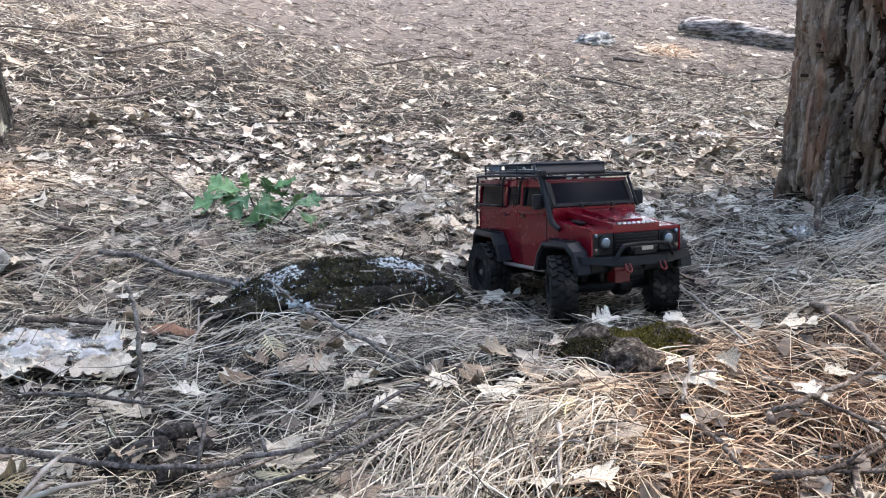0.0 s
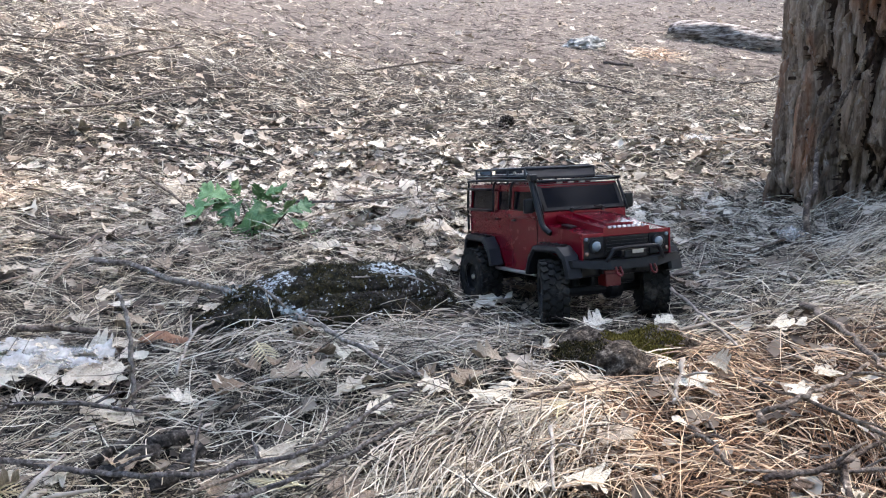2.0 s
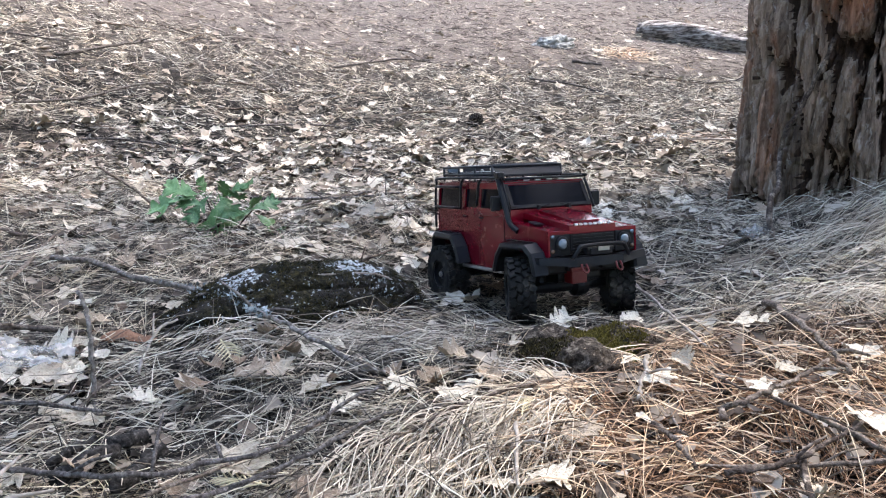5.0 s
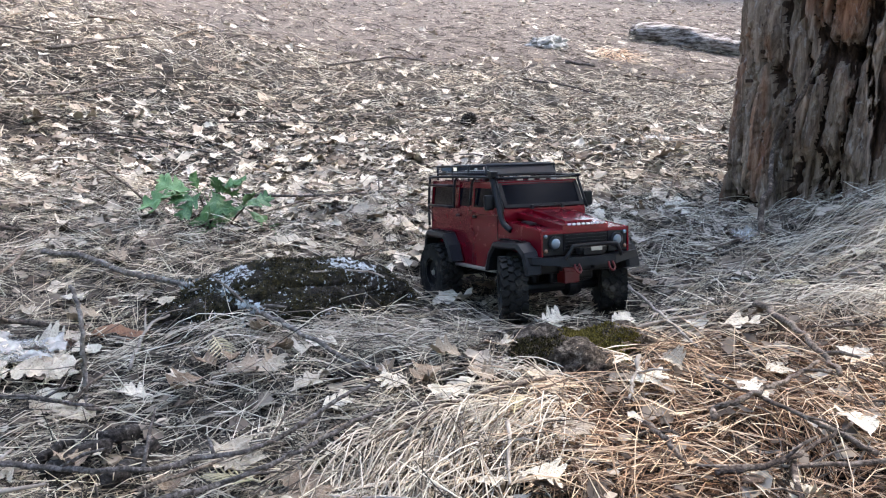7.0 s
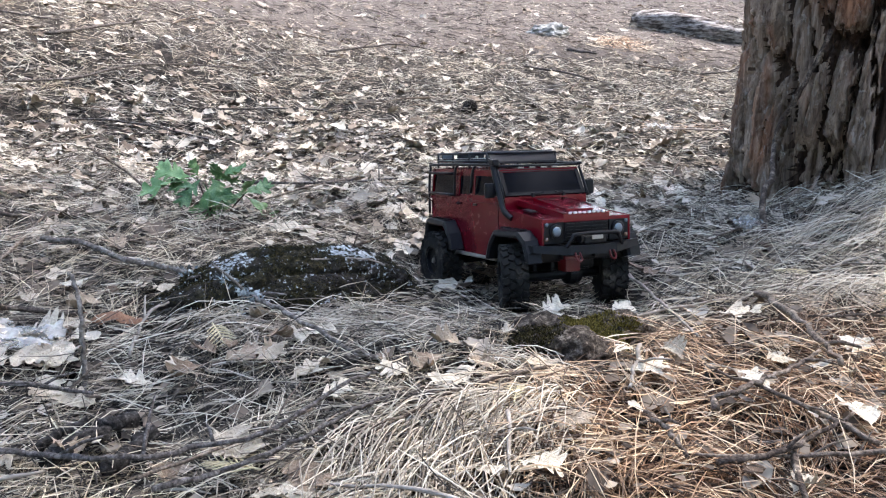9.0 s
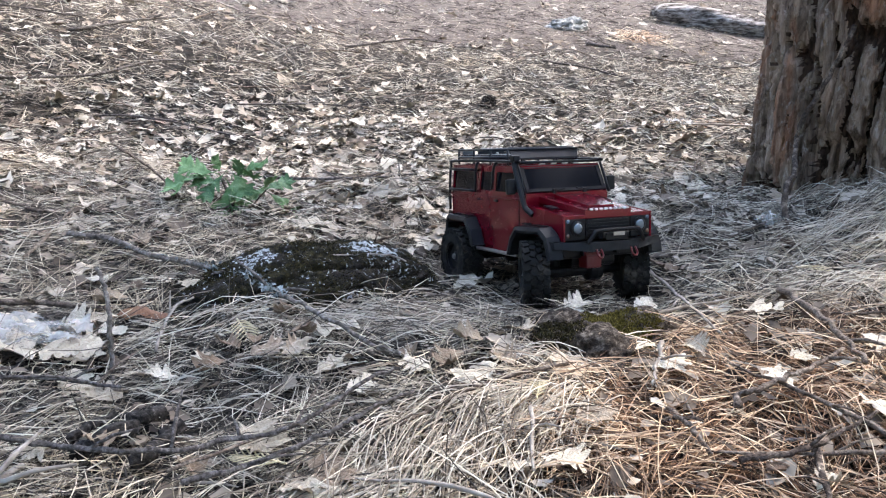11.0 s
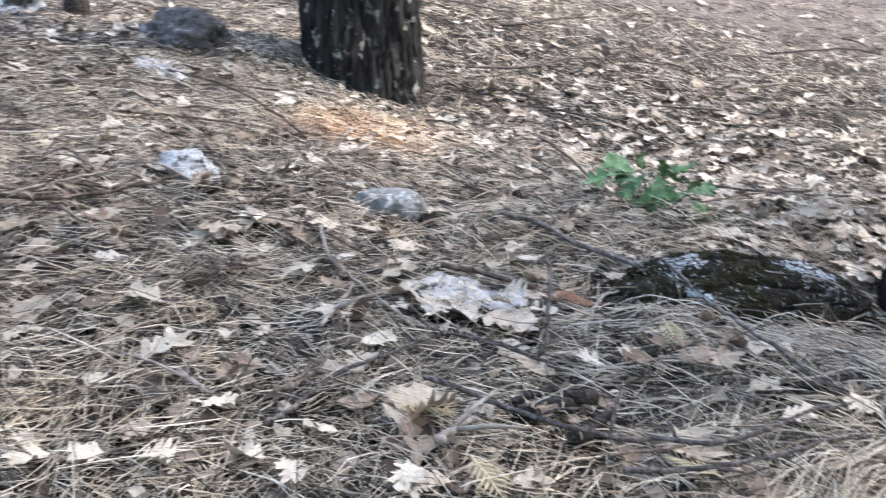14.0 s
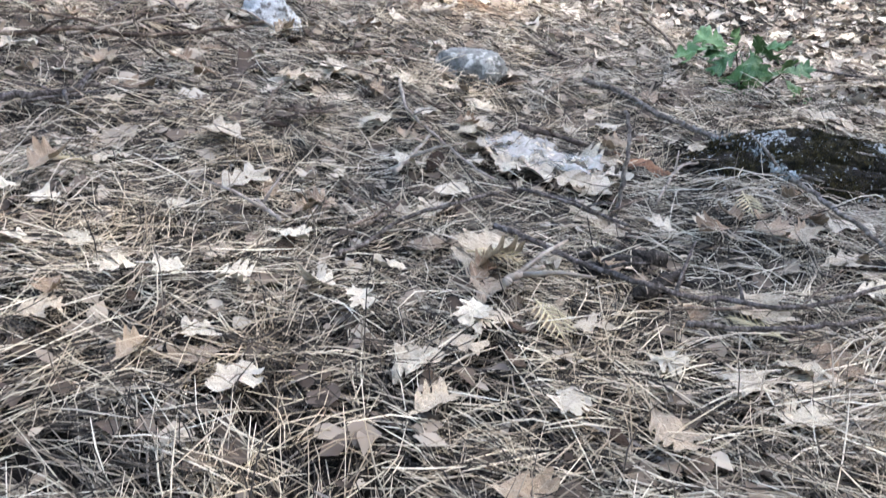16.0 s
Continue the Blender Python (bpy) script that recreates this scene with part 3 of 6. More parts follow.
def trunk_mesh(name, radius, flare, tall, seed, material, depth, around, lean=(0.0, 0.0), dents=(), grid=(480, 200)):
    """A trunk of long ragged bark plates parted by deep cracks, wider at the foot."""
    na, s = grid[0], seed
    zs = np.concatenate([np.linspace(-0.12, 0.72, grid[1]), np.linspace(0.8, tall, 14)])
    turn = np.linspace(-math.pi, math.pi, na, endpoint=False)
    th, z = np.meshgrid(-2.2 + turn - 0.55 * np.sin(turn), zs)
    cx, cy = np.cos(th), np.sin(th)

    def field(f, fv, k):
        return grain_field(cx * f + 20, cy * f + 20, z * fv + 20, s + k)
    per = around / (2 * math.pi)
    rag = 0.16 * field(24, 14, 2) + 0.11 * field(50, 34, 3) + 0.07 * field(95, 80, 13)
    u = (th + 8 * math.pi) * per + 0.55 * field(3.0, 3.0, 0) + 0.28 * field(9, 8, 1) + rag
    v = z * 3.6 + 30 + 0.5 * field(6, 3, 4) + 0.6 * rag
    gap, toss, off = plates(u, v, around, s * 11 + 1)
    gap2, toss2, _ = plates(u * 2 + 0.3 * field(30, 20, 5), v * 3.2 + rag, around * 2, s * 11 + 2)
    gap3, toss3, _ = plates(u * 4 + 0.3 * field(50, 40, 6), v * 11.0, around * 4, s * 11 + 3)
    crack = np.clip(1 - gap / (0.20 + 0.14 * field(8, 4, 12)), 0, 1)
    fib = field(70, 9, 7) + 0.6 * field(130, 24, 8)
    r = radius * (1 - 0.55 * np.maximum(z, 0) / tall) + flare * np.exp(-np.maximum(z + 0.05, 0) / 0.16)
    r = r + 0.5 * flare * np.cos(5 * th + s) * np.exp(-np.maximum(z, 0) / 0.2)
    plate = 0.30 + 0.55 * np.clip(gap / 0.5, 0, 1) ** 0.6 + 0.40 * (toss - 0.5) + 0.5 * (toss2 - 0.5) * off
    flakes_ = 0.26 * (toss2 - 0.5) + 0.13 * (toss3 - 0.5) - 0.20 * np.clip(1 - gap2 / 0.10, 0, 1) - 0.06 * np.clip(1 - gap3 / 0.12, 0, 1)
    r = r + depth * (plate + flakes_ + 0.07 * fib + 0.3 * (field(2.5, 1.5, 9) - 0.3) - 1.15 * crack ** 0.7)
    for a, h, wide, high, deep in dents:       # knot holes and hollows: bearing, height, half-sizes, depth
        da = (th - a + math.pi) % (2 * math.pi) - math.pi
        q = np.sqrt((da * radius / wide) ** 2 + ((z - h) / high) ** 2) + rag
        r = r - deep * np.clip(1.25 - q, 0, 0.5) * 2
    w = np.stack([cx * r + lean[0] * z, cy * r + lean[1] * z, z], -1)
    i = (np.arange(len(zs) - 1)[:, None] * na + np.arange(na)[None])
    jn = (np.arange(len(zs) - 1)[:, None] * na + (np.arange(na)[None] + 1) % na)
    f = np.stack([i, jn, jn + na, i + na], -1).reshape(-1, 4)
    me = mesh_from(name, w.reshape(-1, 3), f, material, False)
    # crack faces take the dark inner bark, which paints the furrow shade
    me.materials.append(SHADED_INNER_BARK if material is BARK_A else material)
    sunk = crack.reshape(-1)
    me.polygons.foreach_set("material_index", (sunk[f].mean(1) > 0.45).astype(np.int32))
    return me


def crown_mesh(name, centre, spread, n, seed, gaps):
    """An unseen mass of many small leaf blades, added to shade the floor; it is open where gaps(x, y, z) says so."""
    r = np.random.default_rng(int(seed))
    clump = r.normal(0, 1, (260, 3)) * np.array(spread) + np.array(centre)
    c = clump[r.integers(0, len(clump), n)] + r.normal(0, 0.16, (n, 3))
    c = c[~gaps(c)]
    n = len(c)
    a, b = r.normal(0, 1, (n, 3)), r.normal(0, 1, (n, 3))
    a /= np.linalg.norm(a, axis=1)[:, None]
    b -= a * (a * b).sum(1)[:, None]
    b /= np.linalg.norm(b, axis=1)[:, None]
    s = r.uniform(0.05, 0.11, n)[:, None]
    v = np.stack([c - a * s, c + b * s * 0.45, c + a * s, c - b * s * 0.45], 1).reshape(-1, 3)
    return mesh_from(name, v, np.arange(n * 4).reshape(-1, 4), CROWN, False)


# sun flecks on the floor: centre, half-widths
FLECKS = [(0.46, 0.86, 0.45, 0.36), (-1.38, 1.95, 0.34, 0.26), (1.33, 6.05, 0.26, 0.34), (-3.6, 8.2, 1.5, 1.0), (0.1, 9.8, 4.0, 0.9), (-0.2, 4.6, 0.14, 0.14), (0.95, 3.0, 0.22, 0.10), (3.3, 8.0, 1.2, 0.9), (-2.7, 4.6, 1.1, 1.1)]


def gaps(c):
    t = c[:, 2] / sun_way.z
    gx, gy = c[:, 0] - sun_way.x * t, c[:, 1] - sun_way.y * t
    toss = np.abs(np.sin(c[:, 0] * 9117.3 + c[:, 1] * 3731.1 + c[:, 2] * 5319.7))
    open_ = toss > 0.06
    for x, y, a, b in FLECKS:
        open_ |= ((gx - x) / a) ** 2 + ((gy - y) / b) ** 2 < 1 + 0.35 * wob(gx, gy, 9.0, x)
    return open_


def build_tree(name, x, y, radius, flare, tall, seed, material, depth, ridges, label, lean, crown_at, crown_size, leaves, dents=(), grid=(480, 200), open_to=None):
    z = fz(x, y)
    tree = tagged(new(name), label, "tree")
    tree.location = (x, y, z)
    t = new("trunk", trunk_mesh("trunk", radius, flare, tall, seed, material, depth, ridges, lean, dents, grid))
    t.parent = tree
    rr = random.Random(seed)
    for i in range(9):
        h = tall * (0.52 + 0.05 * i)
        ang = rr.uniform(0, 6.28)
        base = Vector((lean[0] * h, lean[1] * h, h))
        tip = base + Vector((math.cos(ang), math.sin(ang), 0.35)) * rr.uniform(1.0, 2.0)
        bm = bmesh.new()
        tube_into(bm, smooth_line([base, (base + tip) / 2 + Vector((0, 0, 0.15)), tip], 4), [0.07 - 0.006 * q for q in range(9)], 6, 0.1, rr)
        part("limb", bm, material, tree, smooth=True)
    # added leaf mass out of view; crown_at sets where it blocks sun and sky
    c = new("crown", crown_mesh("crown", crown_at, crown_size, leaves, seed, open_to or gaps))
    c.parent = tree
    c.matrix_parent_inverse = Matrix.Translation((-x, -y, -z))
    return tree


build_tree("cedar_tree", 1.193, 2.13, 0.325, 0.012, 9.0, 3.0, BARK_A, 0.034, 40, "old tree with thick reddish grey furrowed bark, rooted in needles", (0.0, 0.0),
           (sun_way.x * 9 - 0.75, sun_way.y * 9 + 0.7, sun_way.z * 9), (1.3, 0.95, 0.7), 60000, ((-2.151, 0.40, 0.016, 0.018, 0.05), (-2.31, 0.10, 0.075, 0.075, 0.035), (-2.475, 0.09, 0.02, 0.09, 0.03)))
build_tree("oak_tree", -1.768, 2.64, 0.210, 0.015, 8.0, 8.0, BARK_B, 0.020, 34, "dark trunk with pale lichen flecks on a needle mound", (0.0, 0.0),
           (sun_way.x * 7.5 - 1.2, sun_way.y * 7.5 + 3.6, sun_way.z * 7.5), (1.5, 1.9, 0.7), 60000, (), (320, 130))


# unseen pines, added to block sky light and darken the windscreen's reflection
for x, y, at, wide in ((-2.6, -3.4, (-0.6, -1.8, 8.2), (2.4, 1.5, 1.2)), (6.2, -0.6, (5.3, 0.4, 7.2), (1.5, 1.6, 1.1))):
    build_tree("pine_tree", x, y, 0.22, 0.02, 10.0, 14.0, BARK_A, 0.03, 20, "unseen tall pine added to block the sky over the clearing", (0.0, 0.0), at, wide, 14000, (), (60, 40), lambda c: np.zeros(len(c), dtype=bool))


# one more unseen pine, added to keep sun off the mound
build_tree("pine_tree", 5.2, 2.2, 0.2, 0.02, 9.0, 17.0, BARK_A, 0.03, 20, "unseen tall pine added beside the clearing to shade the mound", (0.0, 0.0), (2.2, 4.4, 7.1), (1.4, 1.1, 0.7), 60000, (), (60, 40))


# ---- stones ----
def stone_mesh(name, size, seed, rough, material, flat=0.0, sub=5):
    bm = bmesh.new()
    bmesh.ops.create_icosphere(bm, subdivisions=sub, radius=1.0)
    off = Vector((seed * 3.1, seed * 1.7, seed))
    for v in bm.verts:
        d = v.co.normalized()
        r = 1 + rough * noise.fractal(d * 1.3 + off, 1.0, 2.0, 5) + 0.18 * rough * noise.noise(d * 6 + off) + 0.10 * rough * noise.noise(d * 15 + off)
        p = d * r
        if flat:
            p.z = min(p.z, flat + 0.25 * (p.z - flat)) if p.z > flat else p.z
        v.co = Vector((p.x * size[0], p.y * size[1], p.z * size[2]))
    me = bpy.data.meshes.new(name)
    bm.to_mesh(me)
    bm.free()
    me.polygons.foreach_set("use_smooth", np.ones(len(me.polygons), dtype=bool))
    me.materials.append(material)
    return me


def moss_tufts(me, n, seed, where, tall, material):
    """Small moss blades standing on the upper faces of a stone mesh."""
    r = random.Random(seed)
    ps = [p for p in me.polygons if p.normal.z > 0.05 and where(p.center)]
    vs = []
    for _ in range(n):
        p = r.choice(ps)
        c = p.center + Vector((r.uniform(-1, 1), r.uniform(-1, 1), 0)) * 0.006
        d = (p.normal + Vector((r.uniform(-0.7, 0.7), r.uniform(-0.7, 0.7), 0.3))).normalized() * r.uniform(0.4, 1.0) * tall
        s = d.cross(Vector((r.uniform(-1, 1), r.uniform(-1, 1), 0.2))).normalized() * tall * 0.22
        vs += [c - s, c + s, c + d]
    return mesh_from("moss", [tuple(v) for v in vs], np.arange(len(vs)).reshape(-1, 3), material, False)


def put_stone(name, x, y, z, size, seed, rough, material, label, turn=0.0, flat=0.0, category="rock", sub=5):
    ob = tagged(new(name, stone_mesh(name, size, seed, rough, material, flat, sub)), label, category)
    ob.matrix_world = pose(x, y, z, 0, 0, turn)
    return ob


def build_mossy_rock():
    """A low ledged rock with cushions of moss between crusts of lichen."""
    a, b, c = 0.222, 0.142, 0.100
    bm = bmesh.new()
    bmesh.ops.create_icosphere(bm, subdivisions=7, radius=1.0)
    off = Vector((6.2, 3.4, 2.0))
    for v in bm.verts:
        d = v.co.normalized()
        r = 1 + 0.20 * noise.fractal(d * 1.3 + off, 1.0, 2.0, 5)
        p = Vector((d.x * r * a, d.y * r * b, d.z * r * c))
        ledge = 1 - abs(noise.noise(Vector((p.x * 9, p.y * 16, p.z * 30)) + off)) * 2
        lump = noise.noise(p * 55 + off) + 0.6 * noise.noise(p * 120 + off)
        p.z *= 1 - 0.30 * max(0.0, -p.x / a - 0.15)        # it tails off to one end
        v.co = p * (1 - 0.10 * max(0.0, ledge) ** 3) + d * 0.0042 * lump
    me = bpy.data.meshes.new("mossy_rock")
    bm.to_mesh(me)
    bm.free()
    me.polygons.foreach_set("use_smooth", np.ones(len(me.polygons), dtype=bool))
    me.materials.append(MOSSROCK)
    ob = tagged(new("mossy_rock", me), "low dark rock under brown moss with white lichen crusts", "rock")
    ob.matrix_world = pose(-0.203, 1.325, -0.008, 0, 0, 33)

    def mossy(c):
        crust = min(((c.x - 0.125) * 15) ** 2 + ((c.y + 0.015) * 17) ** 2, ((c.x + 0.088) * 30) ** 2 + ((c.y - 0.005) * 15) ** 2)
        return noise.noise(c * 38) > -0.12 and crust + 0.5 * noise.noise(c * 40) > 1.0
    m = new("moss", moss_tufts(me, 30000, 4, mossy, 0.0036, DARKMOSS))
    m.parent = ob
    m["kind"] = "stuff"


build_mossy_rock()
pad = put_stone("mossy_stone", 0.258, 1.07, -0.004, (0.115, 0.10, 0.052), 5.0, 0.45, EARTH, "small earthy stone with a bright olive moss cushion", 10, sub=6)
for n, cx, cy, a, b, tone in ((10000, 0.046, 0.012, 0.052, 0.052, MOSS), (4500, -0.062, -0.012, 0.036, 0.044, DARKMOSS)):
    m = new("moss", moss_tufts(pad.data, n, 6, lambda c: ((c.x - cx) / a) ** 2 + ((c.y - cy) / b) ** 2 < 1 + 0.7 * noise.noise(c * 40) and noise.noise(c * 60) > -0.35, 0.0052, tone))
    m.parent = pad
    m["kind"] = "stuff"
put_stone("grey_rock", -1.325, 1.235, fz(-1.325, 1.235) + 0.018, (0.074, 0.056, 0.047), 9.0, 0.28, STONE, "pale grey stone lying in the needles beside a mound")
put_stone("grey_rock", -0.912, 1.397, fz(-0.912, 1.397) + 0.042, (0.074, 0.05, 0.050), 12.0, 0.16, SMOOTHSTONE, "smooth grey stone with a bleached top among dead leaves", 15, flat=0.5)
put_stone("white_rock", 0.86, 6.3, 0.262, (0.16, 0.12, 0.070), 4.0, 0.40, SMOOTHSTONE, "pale rock half sunk in the clearing")
put_stone("boulder", -2.37, 2.34, fz(-2.37, 2.34) - 0.005, (0.26, 0.15, 0.115), 6.0, 0.36, DARKSTONE, "dark lichen-grey boulder on top of the mound", -20)
put_stone("boulder", -3.10, 2.13, fz(-3.10, 2.13) - 0.01, (0.20, 0.15, 0.12), 7.0, 0.40, LICHENSTONE, "large grey boulder with white lichen on the mound", 10)
put_stone("boulder", -3.36, 1.93, fz(-3.36, 1.93) - 0.01, (0.2, 0.15, 0.10), 8.0, 0.32, DARKSTONE, "dark mossy boulder at the edge of the mound", 30)


# ---- unseen woods all round, added beyond the clearing to block the low sky ----
def build_woods():
    r = np.random.default_rng(77)
    n = 42000
    a, d = r.uniform(0, 2 * math.pi, n), r.uniform(17, 24, n)
    tall = 17 + 4 * np.sin(a * 5) + 3 * np.sin(a * 11 + 1)
    x, y = np.cos(a) * d, np.sin(a) * d
    z = height(x, y) + r.uniform(0.0, 1, n) ** 0.8 * tall
    c = np.stack([x, y, z], -1)
    u, w = r.normal(0, 1, (n, 3)), r.normal(0, 1, (n, 3))
    u /= np.linalg.norm(u, axis=1)[:, None]
    w -= u * (u * w).sum(1)[:, None]
    w /= np.linalg.norm(w, axis=1)[:, None]
    s = r.uniform(0.25, 0.55, n)[:, None]
    v = np.stack([c - u * s, c + w * s * 0.5, c + u * s, c - w * s * 0.5], 1).reshape(-1, 3)
    tagged(new("far_woods", mesh_from("far_woods", v, np.arange(n * 4).reshape(-1, 4), CROWN, False)), "unseen ring of dark green leaves added round the clearing to block low sky", "trees", kind="stuff")


build_woods()


# ---- the toy car ----
def paint(name, base, rough, metal=0.0, coat=0.0, dust=0.12, spec=0.5):
    k = Mat(name, rough, metal, spec)
    d = k.gate(k.noise(26, 6, 0.7), 0.48, 0.78)
    k.colour(k.mix(k.math("MULTIPLY", d, dust), base, (0.30, 0.25, 0.20)))
    k.rough(k.math("ADD", k.math("MULTIPLY", k.noise(60, 4), 0.10), rough - 0.05))
    k.b.inputs["Coat Weight"].default_value = coat
    k.b.inputs["Coat Roughness"].default_value = 0.06
    k.bump(k.noise(30, 2), 0.05, 0.002)
    return k.m


RED = paint("red_paint", (0.155, 0.001, 0.010), 0.26, 0.3, 0.28, 0.004, 0.18)
BLACK = paint("black_plastic", (0.010, 0.010, 0.012), 0.38, 0.0, 0.0, 0.04, 0.22)
RACKBLACK = paint("rack_plastic", (0.017, 0.019, 0.024), 0.36, 0.0, 0.0, 0.05, 0.35)
RUBBER = paint("tyre_rubber", (0.013, 0.012, 0.011), 0.85, 0.0, 0.0, 0.38, 0.25)
GLASS = paint("tinted_glass", (0.003, 0.004, 0.007), 0.10, 0.0, 0.0, 0.003, 0.05)
LENS = paint("lamp_lens", (0.15, 0.18, 0.21), 0.2, 0.2, 0.8, 0.05)
AMBER = paint("amber_lens", (0.20, 0.11, 0.07), 0.25, 0.0, 1.0, 0.05)
SILVER = paint("worn_metal", (0.42, 0.40, 0.37), 0.4, 0.8, 0.0, 0.2)
WHITE = paint("white_print", (0.55, 0.53, 0.52), 0.5, 0.0, 0.0, 0.1)
SERVO = paint("red_plastic", (0.12, 0.004, 0.007), 0.4, 0.0, 0.0, 0.15)


def box(bm, at, size, turn=None, bevel=0.0):
    m = Matrix.Translation(at) @ (turn.to_4x4() if turn is not None else Matrix.Identity(4)) @ Matrix.Diagonal((*size, 1))
    r = bmesh.ops.create_cube(bm, size=1.0, matrix=m)
    if bevel:
        es = list({e for v in r["verts"] for e in v.link_edges})
        bmesh.ops.bevel(bm, geom=es, offset=bevel, segments=2, profile=0.6, affect="EDGES")


def prism(bm, outline, y0, y1, inset=None):
    """A plate with its outline in x and z, from y0 to y1; inset(x, z) moves the outline in y."""
    def off(x, z):
        return inset(x, z) if inset else 0.0
    a = [bm.verts.new((x, y0 + off(x, z), z)) for x, z in outline]
    b = [bm.verts.new((x, y1 + off(x, z), z)) for x, z in outline]
    n = len(a)
    fa, fb = bm.faces.new(a), bm.faces.new(b[::-1])
    for i in range(n):
        bm.faces.new((a[i], b[i], b[(i + 1) % n], a[(i + 1) % n]))
    bmesh.ops.triangulate(bm, faces=[fa, fb])


def slab(bm, top, thick):
    """A plate from four top corners, given in order, going down by thick."""
    a = [bm.verts.new(p) for p in top]
    b = [bm.verts.new((p[0], p[1], p[2] - thick)) for p in top]
    bm.faces.new(a)
    bm.faces.new(b[::-1])
    for i in range(4):
        bm.faces.new((a[i], b[i], b[(i + 1) % 4], a[(i + 1) % 4]))


def bevel_all(bm, width, segs=2):
    es = [e for e in bm.edges if len(e.link_faces) == 2 and e.calc_face_angle(0) > 0.5]
    bmesh.ops.bevel(bm, geom=es, offset=width, segments=segs, profile=0.6, affect="EDGES", clamp_overlap=True)


def lathe(bm, profile, sides, centre=(0, 0, 0)):
    """Turns a profile of (radius, y) about the y axis through centre."""
    rows = []
    for r, y in profile:
        rows.append([bm.verts.new((centre[0] + r * math.cos(2 * math.pi * i / sides), centre[1] + y, centre[2] + r * math.sin(2 * math.pi * i / sides))) for i in range(sides)])
    for a, b in zip(rows, rows[1:]):
        for i in range(sides):
            bm.faces.new((a[i], a[(i + 1) % sides], b[(i + 1) % sides], b[i]))
    bm.faces.new(rows[0][::-1])
    bm.faces.new(rows[-1])


WHEEL_R, WHEEL_W = 0.0585, 0.046


def build_wheel(parent):
    """One wheel about its own centre, outer face towards +y: an Empty-free tyre with the rim under it."""
    bm = bmesh.new()
    w, r = WHEEL_W / 2, WHEEL_R
    lathe(bm, [(0.030, -w), (0.044, -w), (0.0525, -w * 0.92), (r - 0.004, -w * 0.7), (r - 0.004, w * 0.7), (0.0525, w * 0.92), (0.044, w), (0.030, w), (0.029, w * 0.6)], 48)
    for row, (y, wid) in enumerate(((-0.0165, 0.011), (-0.0055, 0.009), (0.0055, 0.009), (0.0165, 0.011))):
        for i in range(22):
            a = 2 * math.pi * (i + 0.5 * (row % 2)) / 22
            turn = Matrix.Rotation(-a, 3, "Y") @ Matrix.Rotation(0.35 if row % 2 else -0.35, 3, "X")
            box(bm, (math.cos(a) * (r - 0.0025), y, math.sin(a) * (r - 0.0025)), (0.006, wid, 0.0105), turn)
    for i in range(22):
        a = 2 * math.pi * i / 22
        for s in (-1, 1):
            box(bm, (math.cos(a) * 0.0525, s * w * 0.93, math.sin(a) * 0.0525), (0.009, 0.0035, 0.007), Matrix.Rotation(-a, 3, "Y"))
    tyre = part("tyre", bm, RUBBER, parent, "dusty black knobbly rubber tyre")
    bm = bmesh.new()
    lathe(bm, [(0.031, -w * 0.9), (0.031, w * 0.86), (0.027, w * 0.9), (0.026, w * 0.45), (0.012, w * 0.25), (0.011, w * 0.62), (0.004, w * 0.7)], 32)
    for i in range(6):
        a = 2 * math.pi * i / 6
        box(bm, (math.cos(a) * 0.019, w * 0.42, math.sin(a) * 0.019), (0.017, 0.006, 0.007), Matrix.Rotation(-a, 3, "Y"), 0.001)
    part("rim", bm, BLACK, tyre, "black moulded plastic rim")
    bm = bmesh.new()
    lathe(bm, [(0.0055, w * 0.6), (0.0055, w * 0.86), (0.003, w * 0.9)], 6)
    part("hub_nut", bm, SILVER, tyre, "steel hub nut")
    return tyre


def flare_mesh(cx, cz, side, front):
    """A square-shouldered arch of plastic round one wheel opening."""
    bm = bmesh.new()
    pts = [(-0.079, 0.088), (-0.066, 0.118), (-0.046, 0.138), (0.040, 0.141), (0.062, 0.128), (0.072, 0.106), (0.075, 0.092)]
    if not front:
        pts = [(0.080, 0.088), (0.066, 0.118), (0.044, 0.140), (-0.036, 0.142), (-0.047, 0.136), (-0.052, 0.122), (-0.054, 0.110)]
    rows = []
    for x, z in pts:
        d = Vector((x, 0, z - 0.07)).normalized()
        row = []
        for out, y in ((0.0, 0.086), (0.004, 0.090), (0.001, 0.113), (-0.006, 0.1155), (-0.011, 0.113), (-0.013, 0.086)):
            row.append(bm.verts.new((cx + x + d.x * out, side * y, z + d.z * out)))
        rows.append(row)
    for a, b in zip(rows, rows[1:]):
        for i in range(6):
            bm.faces.new((a[i], a[(i + 1) % 6], b[(i + 1) % 6], b[i]))
    bm.faces.new(rows[0])
    bm.faces.new(rows[-1][::-1])
    bevel_all(bm, 0.0015, 1)
    return bm


